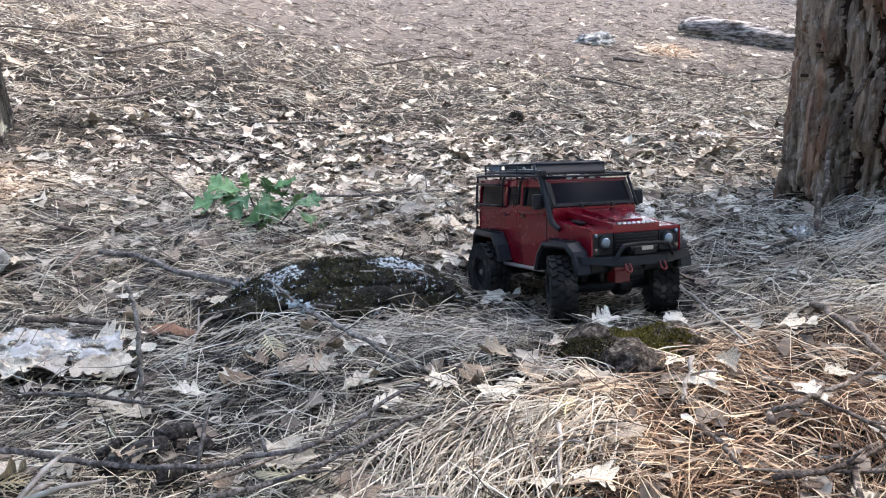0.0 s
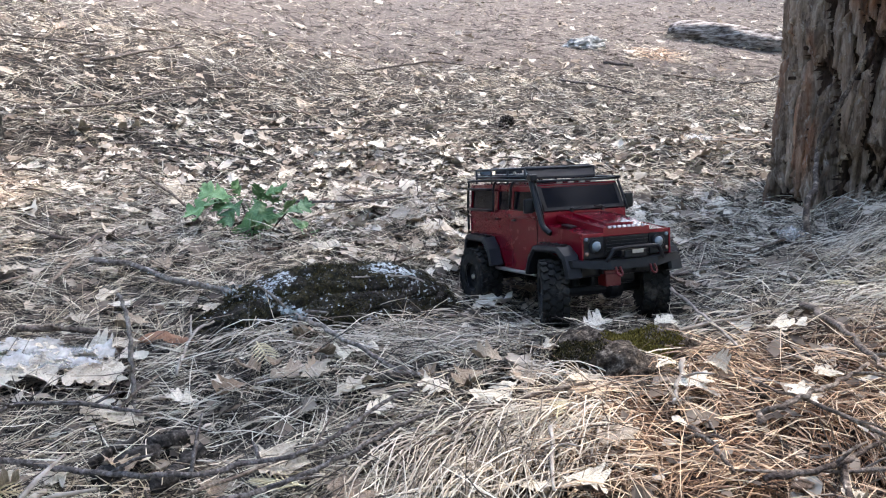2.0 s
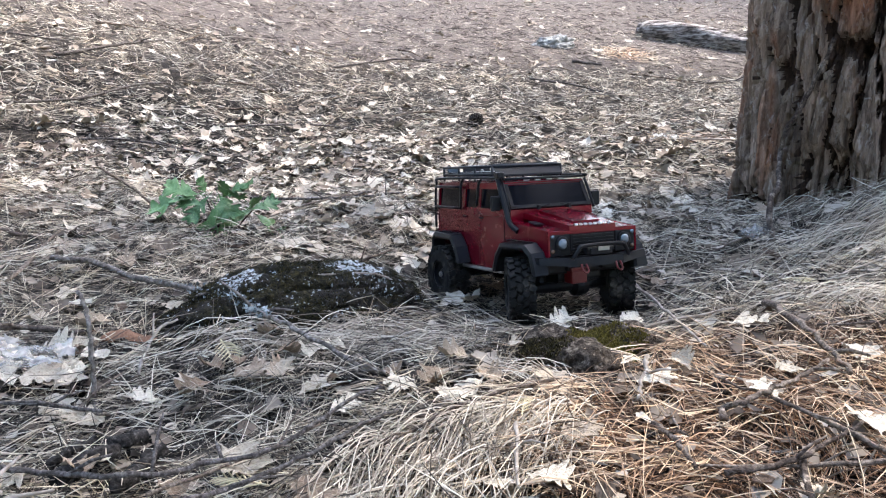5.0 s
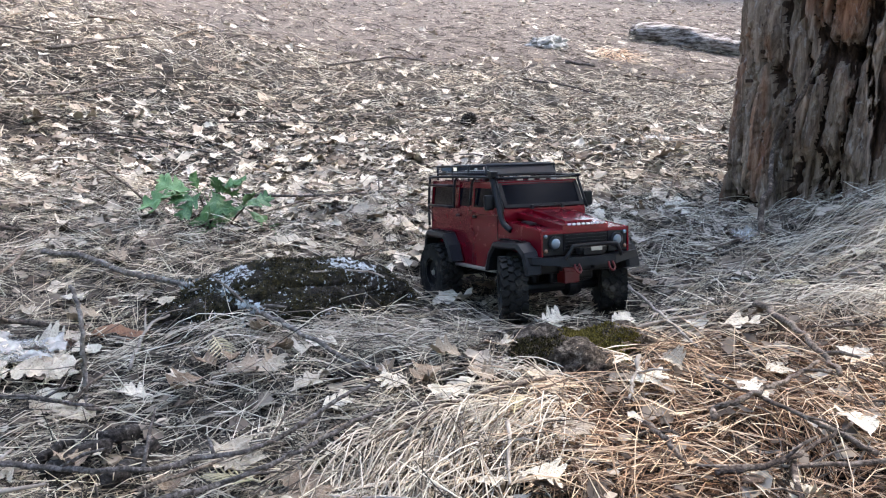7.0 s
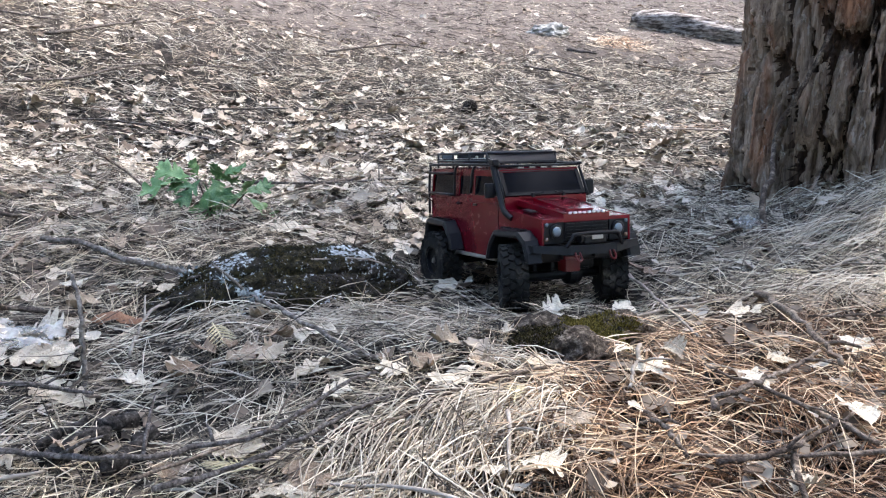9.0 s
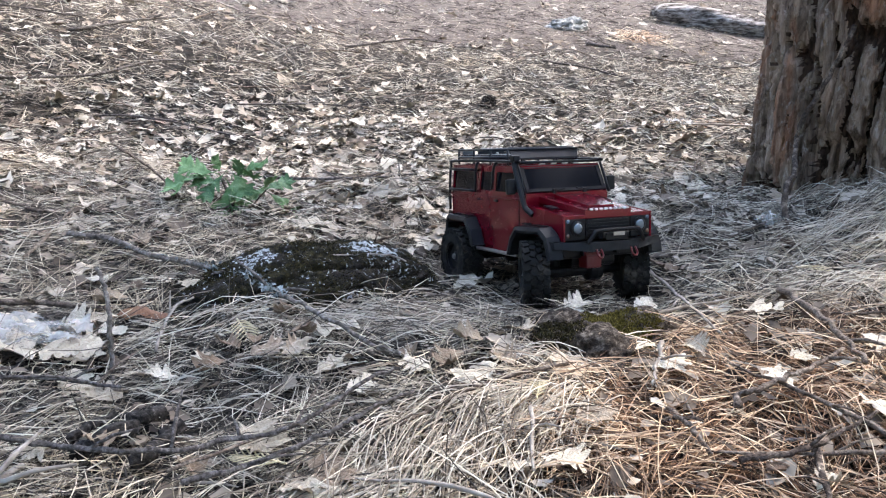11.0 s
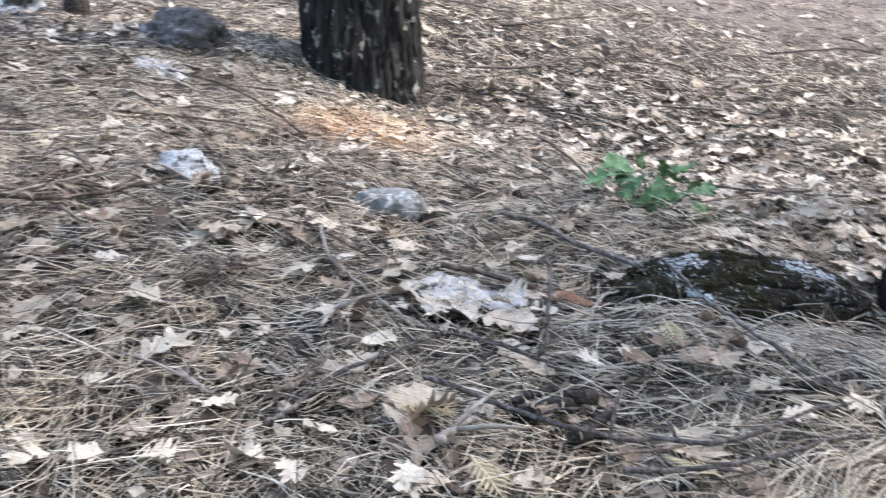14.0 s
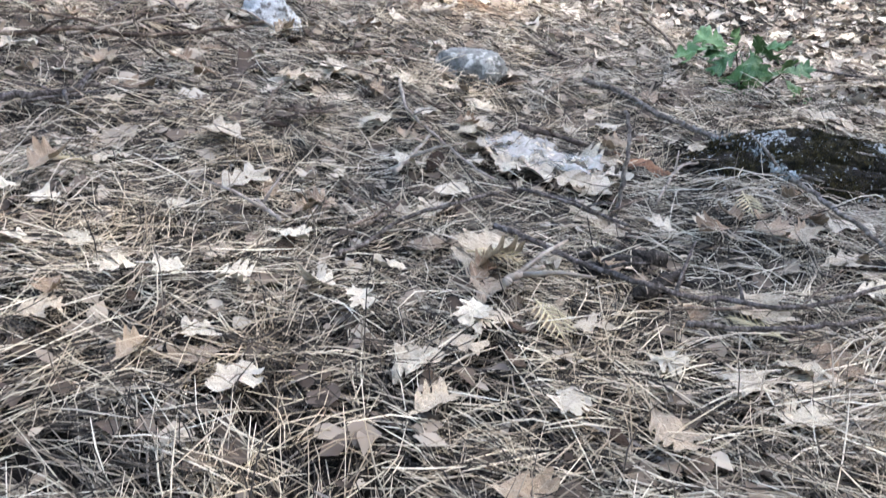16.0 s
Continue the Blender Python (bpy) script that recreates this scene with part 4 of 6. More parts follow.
def build_car():
    car = tagged(new("toy_car"), "red radio-controlled toy off-roader with black roof rack, standing on needle litter", "toy car")
    tilt = lambda z: -0.0045 * max(0.0, (z - 0.188)) / 0.055  # cabin sides lean in
    # lower shell: sides with wheel openings
    side_line = [(0.236, 0.118), (0.238, 0.158), (0.232, 0.165), (0.106, 0.176), (0.103, 0.190), (-0.207, 0.190), (-0.210, 0.150), (-0.208, 0.118), (-0.192, 0.118),
                 (-0.178, 0.130), (-0.100, 0.130), (-0.076, 0.102), (-0.068, 0.084), (0.084, 0.084), (0.092, 0.102), (0.118, 0.128), (0.205, 0.128), (0.222, 0.112)]
    for s in (-1, 1):      # with a shoulder crease along the doors
        bm = bmesh.new()
        prism(bm, side_line, s * 0.088, s * 0.084)
        box(bm, (-0.055, s * 0.0885, 0.1845), (0.318, 0.0022, 0.0035), None, 0.0008)
        box(bm, (0.237, s * 0.0865, 0.1415), (0.006, 0.003, 0.046))
        bevel_all(bm, 0.0016, 2)
        part("side_panel", bm, RED, car, "glossy candy red side of the body")
    bm = bmesh.new()
    slab(bm, [(0.236, -0.086, 0.1635), (0.236, 0.086, 0.1635), (0.106, 0.086, 0.1755), (0.106, -0.086, 0.1755)], 0.004)
    slab(bm, [(0.110, -0.086, 0.1955), (0.110, 0.086, 0.1955), (0.096, 0.086, 0.199), (0.096, -0.086, 0.199)], 0.024)
    bevel_all(bm, 0.0016, 2)
    part("body", bm, RED, car, "glossy candy red wings and scuttle")
    bm = bmesh.new()
    box(bm, (-0.2085, 0, 0.151), (0.004, 0.170, 0.076), None, 0.001)
    part("tailgate", bm, RED, car)
    bm = bmesh.new()
    box(bm, (0.2365, 0, 0.1605), (0.005, 0.172, 0.007), None, 0.0015)
    part("nose_strip", bm, RED, car)
    # raised bonnet with a stepped middle
    bm = bmesh.new()
    slab(bm, [(0.239, -0.046, 0.1715), (0.239, 0.046, 0.1715), (0.110, 0.060, 0.1895), (0.110, -0.060, 0.1895)], 0.010)
    slab(bm, [(0.218, -0.027, 0.1775), (0.218, 0.027, 0.1775), (0.122, 0.034, 0.1925), (0.122, -0.034, 0.1925)], 0.006)
    bevel_all(bm, 0.0022, 3)
    hood = part("bonnet", bm, RED, car, "glossy red bonnet with raised centre")
    for i in range(8):     # raised badge letters, drawn as plain bars
        bm = bmesh.new()
        y = -0.033 + 0.0094 * i
        box(bm, (0.2390, y, 0.1725), (0.003, 0.0058, 0.0040), Matrix.Rotation(-0.5, 3, "Y"), 0.0006)
        part("badge_bar", bm, WHITE, hood, "raised white badge bar" if i == 0 else "")
    for s in (-1, 1):
        bm = bmesh.new()
        box(bm, (0.163, s * 0.066, 0.1735), (0.030, 0.014, 0.003), Matrix.Rotation(0.09, 3, "Y"), 0.0008)
        part("wing_vent", bm, BLACK, car, "black wing-top vent")
        bm = bmesh.new()
        tube_into(bm, [(0.118, s * 0.030, 0.199), (0.121, s * 0.012, 0.2035)], 0.0013, 5)
        box(bm, (0.1175, s * 0.032, 0.1985), (0.006, 0.006, 0.008), None, 0.001)
        part("wiper", bm, BLACK, car)
    # cabin: rails and pillars round the windows
    def yy(z):
        return 0.088 - 0.0045 * (z - 0.188) / 0.055

    def pane(bm, x0, x1, z0, z1, s, out, thick, lean=0.0):
        prism(bm, [(x0, z0), (x1, z0), (x1 - lean, z1), (x0, z1)], 0.0, -s * thick, lambda x, z: s * (yy(z) + out))

    bm = bmesh.new()
    for s in (-1, 1):
        pane(bm, -0.2085, 0.1035, 0.188, 0.1965, s, 0, 0.004, 0.003)
        pane(bm, -0.2085, 0.0855, 0.232, 0.2425, s, 0, 0.004, 0.002)
        for x0, x1 in ((-0.2085, -0.202), (-0.094, -0.074), (-0.024, -0.008)):
            pane(bm, x0, x1, 0.196, 0.233, s, 0, 0.004)
        prism(bm, [(0.088, 0.196), (0.106, 0.196), (0.0865, 0.236), (0.076, 0.233)], 0.0, -s * 0.004, lambda x, z: s * yy(z))
    slab(bm, [(0.0845, -0.0832, 0.2445), (0.0845, 0.0832, 0.2445), (-0.2085, 0.0832, 0.2445), (-0.2085, -0.0832, 0.2445)], 0.006)
    for i in range(5):
        box(bm, (-0.075, -0.056 + 0.028 * i, 0.2452), (0.25, 0.006, 0.0022), None, 0.0008)
    slab(bm, [(-0.2035, -0.0835, 0.243), (-0.2035, 0.0835, 0.243), (-0.2085, 0.0835, 0.243), (-0.2085, -0.0835, 0.243)], 0.012)
    bevel_all(bm, 0.0014, 2)
    part("cabin", bm, RED, car, "red cabin with ribbed roof")
    bm = bmesh.new()
    slab(bm, [(-0.2035, -0.0845, 0.232), (-0.2035, 0.0845, 0.232), (-0.2065, 0.0845, 0.232), (-0.2065, -0.0845, 0.232)], 0.043)
    part("rear_window", bm, GLASS, car, "dark tinted rear window")
    for s in (-1, 1):
        for x0, x1, lean in ((-0.196, -0.094, 0.0), (-0.074, -0.024, 0.0), (-0.008, 0.090, 0.012)):
            bm = bmesh.new()
            pane(bm, x0, x1, 0.196, 0.233, s, -0.0012, 0.0015, lean)
            part("side_window", bm, GLASS, car, "dark tinted side window")
    # windscreen: frame and pane
    def scr(y, u):         # u from sill to header
        return Vector((0.108 - 0.026 * u, y, 0.1985 + 0.045 * u))
    bm = bmesh.new()
    for y0, y1, u0, u1 in ((-0.084, 0.084, -0.02, 0.10), (-0.083, 0.083, 0.92, 1.04), (-0.0845, -0.077, 0.0, 1.0), (0.077, 0.0845, 0.0, 1.0)):
        q = [scr(y0, u0), scr(y1, u0), scr(y1, u1), scr(y0, u1)]
        nrm = Vector((0.045, 0, 0.026)).normalized()
        a = [bm.verts.new(p + nrm * 0.0015) for p in q]
        b = [bm.verts.new(p - nrm * 0.0035) for p in q]
        bm.faces.new(a)
        bm.faces.new(b[::-1])
        for i in range(4):
            bm.faces.new((a[i], b[i], b[(i + 1) % 4], a[(i + 1) % 4]))
    bevel_all(bm, 0.001, 1)
    part("windscreen_frame", bm, BLACK, car, "black windscreen surround")
    bm = bmesh.new()
    q = [scr(-0.079, 0.06), scr(0.079, 0.06), scr(0.079, 0.96), scr(-0.079, 0.96)]
    n = [bm.verts.new(p) for p in q] + [bm.verts.new(p - Vector((0.0012, 0, 0.0007))) for p in q]
    bm.faces.new(n[:4])
    bm.faces.new(n[4:][::-1])
    for i in range(4):
        bm.faces.new((n[i], n[4 + i], n[4 + (i + 1) % 4], n[(i + 1) % 4]))
    part("windscreen", bm, GLASS, car, "dark glossy windscreen")
    # nose: grille, lamps
    bm = bmesh.new()
    box(bm, (0.2365, 0, 0.143), (0.004, 0.088, 0.030), None, 0.001)
    for i in range(5):
        box(bm, (0.2395, 0, 0.132 + 0.0055 * i), (0.004, 0.082, 0.0022))
    part("grille", bm, BLACK, car, "black slatted grille")
    for s in (-1, 1):
        bm = bmesh.new()
        box(bm, (0.2370, s * 0.065, 0.1405), (0.004, 0.039, 0.036), None, 0.0012)
        panel = part("lamp_panel", bm, BLACK, car)
        bm = bmesh.new()
        lathe(bm, [(0.0125, 0.0), (0.0125, 0.004), (0.0105, 0.005)], 28)
        bmesh.ops.rotate(bm, verts=bm.verts, matrix=Matrix.Rotation(-math.pi / 2, 3, "Z"))
        bmesh.ops.translate(bm, verts=bm.verts, vec=(0.2385, s * 0.062, 0.1425))
        part("bezel", bm, BLACK, panel, smooth=False)
        bm = bmesh.new()
        lathe(bm, [(0.0092, 0.0), (0.0086, 0.003), (0.0058, 0.0048), (0.002, 0.0056)], 28)
        bmesh.ops.rotate(bm, verts=bm.verts, matrix=Matrix.Rotation(-math.pi / 2, 3, "Z"))
        bmesh.ops.translate(bm, verts=bm.verts, vec=(0.2415, s * 0.062, 0.1425))
        part("headlight", bm, LENS, panel, "clear round headlight lens", smooth=True)
        for dz in (-0.012, 0.012):
            bm = bmesh.new()
            lathe(bm, [(0.0036, 0.0), (0.0034, 0.003), (0.001, 0.004)], 14)
            bmesh.ops.rotate(bm, verts=bm.verts, matrix=Matrix.Rotation(-math.pi / 2, 3, "Z"))
            bmesh.ops.translate(bm, verts=bm.verts, vec=(0.2385, s * 0.0795, 0.1425 + dz))
            part("indicator", bm, AMBER if dz < 0 else LENS, panel, "small round signal lamp", smooth=True)
    # front bumper with hoop, winch and shackles
    bm = bmesh.new()
    out = [(0.262, -0.046), (0.262, 0.046), (0.240, 0.106), (0.222, 0.112), (0.226, 0.088), (0.240, 0.044), (0.240, -0.044), (0.226, -0.088), (0.222, -0.112), (0.240, -0.106)]
    lo = [bm.verts.new((x, y, 0.104 + 0.10 * max(0, abs(y) - 0.046))) for x, y in out]
    hi = [bm.verts.new((x - 0.002, y, 0.1195 + 0.03 * max(0, abs(y) - 0.046))) for x, y in out]
    fl, fh = bm.faces.new(lo[::-1]), bm.faces.new(hi)
    for i in range(len(out)):
        j = (i + 1) % len(out)
        bm.faces.new((lo[i], lo[j], hi[j], hi[i]))
    bmesh.ops.triangulate(bm, faces=[fl, fh])
    bumper = part("front_bumper", bm, BLACK, car, "black plastic winch bumper with angled ends")
    bm = bmesh.new()
    tube_into(bm, smooth_line([(0.262, -0.056, 0.118), (0.266, -0.046, 0.133), (0.266, -0.036, 0.139), (0.266, 0.036, 0.139), (0.266, 0.046, 0.133), (0.262, 0.056, 0.118)], 4), 0.0034, 8)
    part("bull_bar", bm, BLACK, bumper, smooth=True)
    bm = bmesh.new()
    box(bm, (0.256, 0, 0.128), (0.016, 0.042, 0.012), None, 0.002)
    lathe(bm, [(0.007, -0.026), (0.007, 0.026)], 14, (0.255, 0, 0.130))
    part("winch", bm, BLACK, bumper)
    bm = bmesh.new()
    box(bm, (0.2675, 0.002, 0.1325), (0.0012, 0.022, 0.0065), None, 0.0004)
    part("winch_plate", bm, SILVER, bumper, "small pale metal plate")
    for s in (-1, 1):
        bm = bmesh.new()
        tube_into(bm, smooth_line([(0.262, s * 0.034 - 0.004, 0.108), (0.268, s * 0.034 - 0.005, 0.098), (0.270, s * 0.034, 0.094), (0.268, s * 0.034 + 0.005, 0.098), (0.262, s * 0.034 + 0.004, 0.108)], 3), 0.0018, 6)
        part("shackle", bm, SERVO, bumper, "red tow shackle", smooth=True)
    # running gear
    bm = bmesh.new()
    box(bm, (0.214, -0.020, 0.082), (0.026, 0.030, 0.022), None, 0.002)
    box(bm, (0.214, -0.020, 0.095), (0.022, 0.030, 0.006), None, 0.001)
    part("steering_servo", bm, SERVO, car, "red servo housing between the front wheels")
    for cx in (0.162, -0.138):
        bm = bmesh.new()
        lathe(bm, [(0.009, -0.088), (0.010, -0.05), (0.010, 0.05), (0.009, 0.088)], 12, (cx, 0, 0.0585))
        lathe(bm, [(0.006, -0.020), (0.019, -0.012), (0.021, 0.0), (0.019, 0.012), (0.006, 0.020)], 16, (cx, 0.018, 0.0585))
        part("axle", bm, BLACK, car, smooth=False)
        for s in (-1, 1):
            bm = bmesh.new()
            tube_into(bm, [(cx - 0.004, s * 0.056, 0.066), (cx - 0.02, s * 0.050, 0.135)], 0.009, 10)
            part("shock_absorber", bm, BLACK, car)
            bm = bmesh.new()
            k = -1 if cx > 0 else 1
            tube_into(bm, [(cx, s * 0.045, 0.052), (cx + k * 0.12, s * 0.03, 0.085)], 0.004, 8)
            part("suspension_link", bm, BLACK, car)
    for s in (-1, 1):
        bm = bmesh.new()
        box(bm, (0.0, s * 0.034, 0.100), (0.44, 0.008, 0.016), None, 0.001)
        part("chassis_rail", bm, BLACK, car)
        bm = bmesh.new()
        tube_into(bm, [(0.084, s * 0.091, 0.082), (-0.090, s * 0.091, 0.080)], 0.0036, 8)
        slab(bm, [(0.082, s * 0.080, 0.084), (0.082, s * 0.093, 0.084), (-0.088, s * 0.093, 0.082), (-0.088, s * 0.080, 0.082)], 0.003)
        part("rock_slider", bm, SILVER, car, "scuffed metal side step")
    bm = bmesh.new()
    box(bm, (0.0, 0, 0.104), (0.42, 0.165, 0.034), None, 0.004)
    box(bm, (0.165, 0, 0.135), (0.11, 0.10, 0.03), None, 0.004)
    box(bm, (0.172, 0, 0.086), (0.05, 0.09, 0.030), None, 0.006)
    box(bm, (0.150, 0, 0.088), (0.09, 0.09, 0.04), None, 0.006)
    box(bm, (0.0, 0, 0.082), (0.16, 0.09, 0.024), None, 0.006)
    part("underbody", bm, BLACK, car)
    # wheels
    first = build_wheel(car)
    first.matrix_basis = pose(0.162, 0.101, WHEEL_R, 0, 15, -24)
    for x, s, steer in ((0.162, -1, 156), (-0.138, 1, 0), (-0.138, -1, 180)):
        w = copy_thing(first, pose(x, s * 0.101, WHEEL_R, 0, 230 * x * s, steer))
        w.parent = car
    # wheel arches
    for cx, front in ((0.162, True), (-0.138, False)):
        for s in (-1, 1):
            fl = part("wheel_arch", flare_mesh(cx, 0.07, s, front), BLACK, car, "black plastic wheel arch flare")
            for i in range(6):
                x = cx + (-0.034 if front else -0.028) + 0.0145 * i
                bm = bmesh.new()
                box(bm, (x, s * 0.1005, 0.1445 + (0.0006 if i % 2 else 0)), (0.0055, 0.012, 0.0024), None, 0.0008)
                part("arch_bolt", bm, BLACK, fl)
    # doors' seams, handles, hinges
    for s in (-1, 1):
        for x, z0, z1 in ((0.088, 0.102, 0.186), (-0.016, 0.088, 0.232), (-0.086, 0.105, 0.232)):
            bm = bmesh.new()
            prism(bm, [(x - 0.0006, z0), (x + 0.0006, z0), (x + 0.0006, z1), (x - 0.0006, z1)], 0.0, s * 0.0008, lambda q, z: s * min(0.0881, yy(z) + 0.0001))
            part("door_seam", bm, BLACK, car)
        for x in (-0.002, -0.074):
            bm = bmesh.new()
            box(bm, (x, s * 0.0895, 0.178), (0.014, 0.004, 0.004), None, 0.001)
            part("door_handle", bm, BLACK, car)
        bm = bmesh.new()
        for i in range(3):
            box(bm, (0.052 + 0.008 * i, s * 0.0885, 0.108), (0.006, 0.0008, 0.005))
        part("side_print", bm, SILVER, car, "small pale printed mark")
        # mirrors
        bm = bmesh.new()
        tube_into(bm, [(0.088, s * 0.086, 0.202), (0.090, s * 0.102, 0.206)], 0.002, 6)
        box(bm, (0.090, s * 0.106, 0.208), (0.009, 0.018, 0.027), None, 0.003)
        part("wing_mirror", bm, BLACK, car)
    # snorkel up the pillar on the driver's right
    bm = bmesh.new()
    tube_into(bm, smooth_line([(0.140, -0.089, 0.160), (0.122, -0.0945, 0.172), (0.108, -0.0945, 0.196), (0.082, -0.0925, 0.243), (0.078, -0.0925, 0.257)], 4), 0.0052, 10)
    box(bm, (0.082, -0.0925, 0.258), (0.018, 0.013, 0.012), None, 0.003)
    part("snorkel", bm, BLACK, car, "black snorkel intake")
    # tube cage outside the cabin
    for s in (-1, 1):
        for line in ([(0.112, s * 0.089, 0.193), (0.084, s * 0.088, 0.246), (0.070, s * 0.087, 0.2525), (-0.19, s * 0.087, 0.2525), (-0.208, s * 0.089, 0.244), (-0.213, s * 0.091, 0.200), (-0.213, s * 0.091, 0.150)],
                     [(0.0, s * 0.086, 0.2525), (-0.006, s * 0.091, 0.240), (-0.012, s * 0.0925, 0.200)], [(-0.080, s * 0.086, 0.2525), (-0.083, s * 0.091, 0.240), (-0.085, s * 0.0925, 0.192)],
                     [(-0.085, s * 0.0925, 0.236), (-0.209, s * 0.0915, 0.236)], [(-0.085, s * 0.0935, 0.194), (-0.211, s * 0.0925, 0.194)]):
            bm = bmesh.new()
            tube_into(bm, smooth_line(line, 4), 0.0027, 8)
            part("cage_tube", bm, BLACK, car, smooth=True)
    for x, z in ((0.081, 0.2505), (-0.2, 0.2525)):
        bm = bmesh.new()
        tube_into(bm, [(x, -0.087, z), (x, 0.087, z)], 0.0027, 8)
        part("cage_tube", bm, BLACK, car, smooth=True)
    # roof rack
    rack = new("roof_rack")
    rack.parent = car
    tagged(rack, "black slatted roof rack with raised rim")
    x0, x1, hw, zf, zt = 0.022, -0.198, 0.075, 0.2595, 0.2745
    for z, r in ((zf, 0.0026), (zt, 0.0024)):
        bm = bmesh.new()
        ring = [(x0, -hw, z), (x0, hw, z), (x1, hw, z), (x1, -hw, z)]
        for a, b in zip(ring, ring[1:] + ring[:1]):
            tube_into(bm, [a, b], r, 8)
        part("rack_rail", bm, RACKBLACK, rack, smooth=True)
    for x in (x0, x0 - 0.073, x0 - 0.147, x1):
        for s in (-1, 1):
            bm = bmesh.new()
            tube_into(bm, [(x, s * hw, 0.246), (x, s * hw, zt)], 0.0024, 8)
            part("rack_post", bm, RACKBLACK, rack, smooth=True)
    for i in range(9):
        bm = bmesh.new()
        box(bm, ((x0 + x1) / 2, -0.064 + 0.016 * i, zf + 0.001), (x0 - x1, 0.0042, 0.003), None, 0.0006)
        part("rack_slat", bm, RACKBLACK, rack)
    for x, ln in ((0.000, 0.036), (-0.088, 0.066), (-0.176, 0.018)):
        bm = bmesh.new()
        box(bm, (x, 0, zf + 0.0035), (ln, 0.142, 0.003), None, 0.0008)
        part("rack_panel", bm, RACKBLACK, rack, "black panel of the roof rack")
    bm = bmesh.new()
    slab(bm, [(0.034, -0.071, 0.2585), (0.034, 0.071, 0.2585), (0.016, 0.071, 0.2790), (0.016, -0.071, 0.2790)], 0.003)
    part("wind_deflector", bm, RACKBLACK, rack, "smooth black wind deflector")
    bm = bmesh.new()
    box(bm, (x1 + 0.002, 0, 0.270), (0.006, 0.062, 0.011), None, 0.001)
    part("rack_box", bm, RACKBLACK, rack)
    for s in (-1, 1):
        bm = bmesh.new()
        box(bm, (x1 + 0.001, s * 0.054, 0.269), (0.004, 0.026, 0.009), None, 0.001)
        part("work_lamp", bm, LENS, rack, "small pale lamp")
        bm = bmesh.new()
        lathe(bm, [(0.003, 0.0), (0.003, 0.004), (0.001, 0.005)], 10)
        bmesh.ops.rotate(bm, verts=bm.verts, matrix=Matrix.Rotation(math.pi / 2, 3, "X"))
        bmesh.ops.translate(bm, verts=bm.verts, vec=(-0.085, s * 0.042, zf + 0.005))
        part("rack_bolt", bm, SILVER, rack, "bright bolt head")
    for i in range(4):
        bm = bmesh.new()
        box(bm, (0.0815, -0.036 + 0.024 * i, 0.2475), (0.003, 0.012, 0.003), None, 0.0006)
        part("roof_mark", bm, SILVER, car)
    car.matrix_world = pose(0.2185, 1.500, -0.0545, -3.4, -9.3, -65.0)
    return car


build_car()


# ---- leaves ----
def leaf_shape(seed, n=26, wide=0.30, curl=0.12, lobes=3.4):
    """A deeply lobed oak leaf one unit long on the x axis, curled, folded and crumpled; verts and quads."""
    r = random.Random(seed)
    cup, arc, twist, fold = r.uniform(-0.5, 1.0) * curl * 4, r.uniform(-1, 1) * curl * 3.0, r.uniform(-0.55, 0.55), r.uniform(-0.6, 1.8) * curl
    k = max(1, round(lobes))
    sides = {}
    for s in (-1, 1):
        off = r.uniform(-0.05, 0.05)
        sides[s] = [(0.20 + 0.70 * (i + 0.5) / k + off + r.uniform(-0.03, 0.03), (0.40 if lobes > 1 else 0.9) / k * r.uniform(0.85, 1.15),
                     r.uniform(0.75, 1.1) * (0.62 + 0.55 * math.sin(math.pi * (i + 0.8) / (k + 0.6)))) for i in range(k)]
    bend = [r.uniform(-0.35, 0.4) for _ in range(2 * k + 2)]
    cols = (-1, -0.72, -0.36, 0, 0.36, 0.72, 1) if n > 8 else (-1, 0, 1)
    m = len(cols)
    vs, fs = [], []
    for i in range(n + 1):
        t = i / n
        env = min(1.0, t / 0.22) ** 0.8 * min(1.0, (1.02 - t) / 0.16) ** 0.7
        for u in cols:
            s = 1 if u > 0 else -1
            lob, which = 0.0, 0
            for q, (c, h, size) in enumerate(sides[s]):
                g = max(0.0, 1 - (abs(t - c) / h) ** 1.7) ** 0.6 * size
                if g > lob:
                    lob, which = g, q
            tip = max(0.0, (t - 0.84) / 0.16) * 0.35
            w = wide * env * (0.14 + 0.90 * max(lob, tip))
            x = t + 0.20 * abs(u) ** 1.5 * lob - 0.05
            y = u * w
            z = cup * y * y / max(wide, 0.01) + fold * abs(y) + arc * (t - 0.5) ** 2 + twist * y * (t - 0.5)
            z += bend[which + (k if s > 0 else 0)] * max(0.0, abs(y) - 0.09) + 0.12 * noise.noise((x * 3.5, y * 4.5, seed * 2.0)) + 0.05 * noise.noise((x * 9, y * 11, seed * 3.0))
            vs.append((x - 0.5, y, z))
    for i in range(n):
        for j in range(m - 1):
            a = i * m + j
            fs.append((a, a + 1, a + m + 1, a + m))
    if n > 8:
        b = len(vs)      # stalk
        for i in range(3):
            x = -0.54 - 0.07 * i
            vs += [(x, -0.009, 0.002 * i), (x, 0.009, 0.002 * i), (x, 0.0, 0.016 + 0.002 * i)]
        for i in range(2):
            for j in range(3):
                fs.append((b + i * 3 + j, b + i * 3 + (j + 1) % 3, b + i * 3 + 3 + (j + 1) % 3, b + i * 3 + 3 + j))
    return np.array(vs), np.array(fs)


LEAF_MESHES = [mesh_from("oak_leaf", *leaf_shape(i + 1, 28, 0.29 + 0.02 * (i % 5), 0.07 + 0.04 * (i % 4), 3.0 + (i % 2)), LEAF) for i in range(18)]


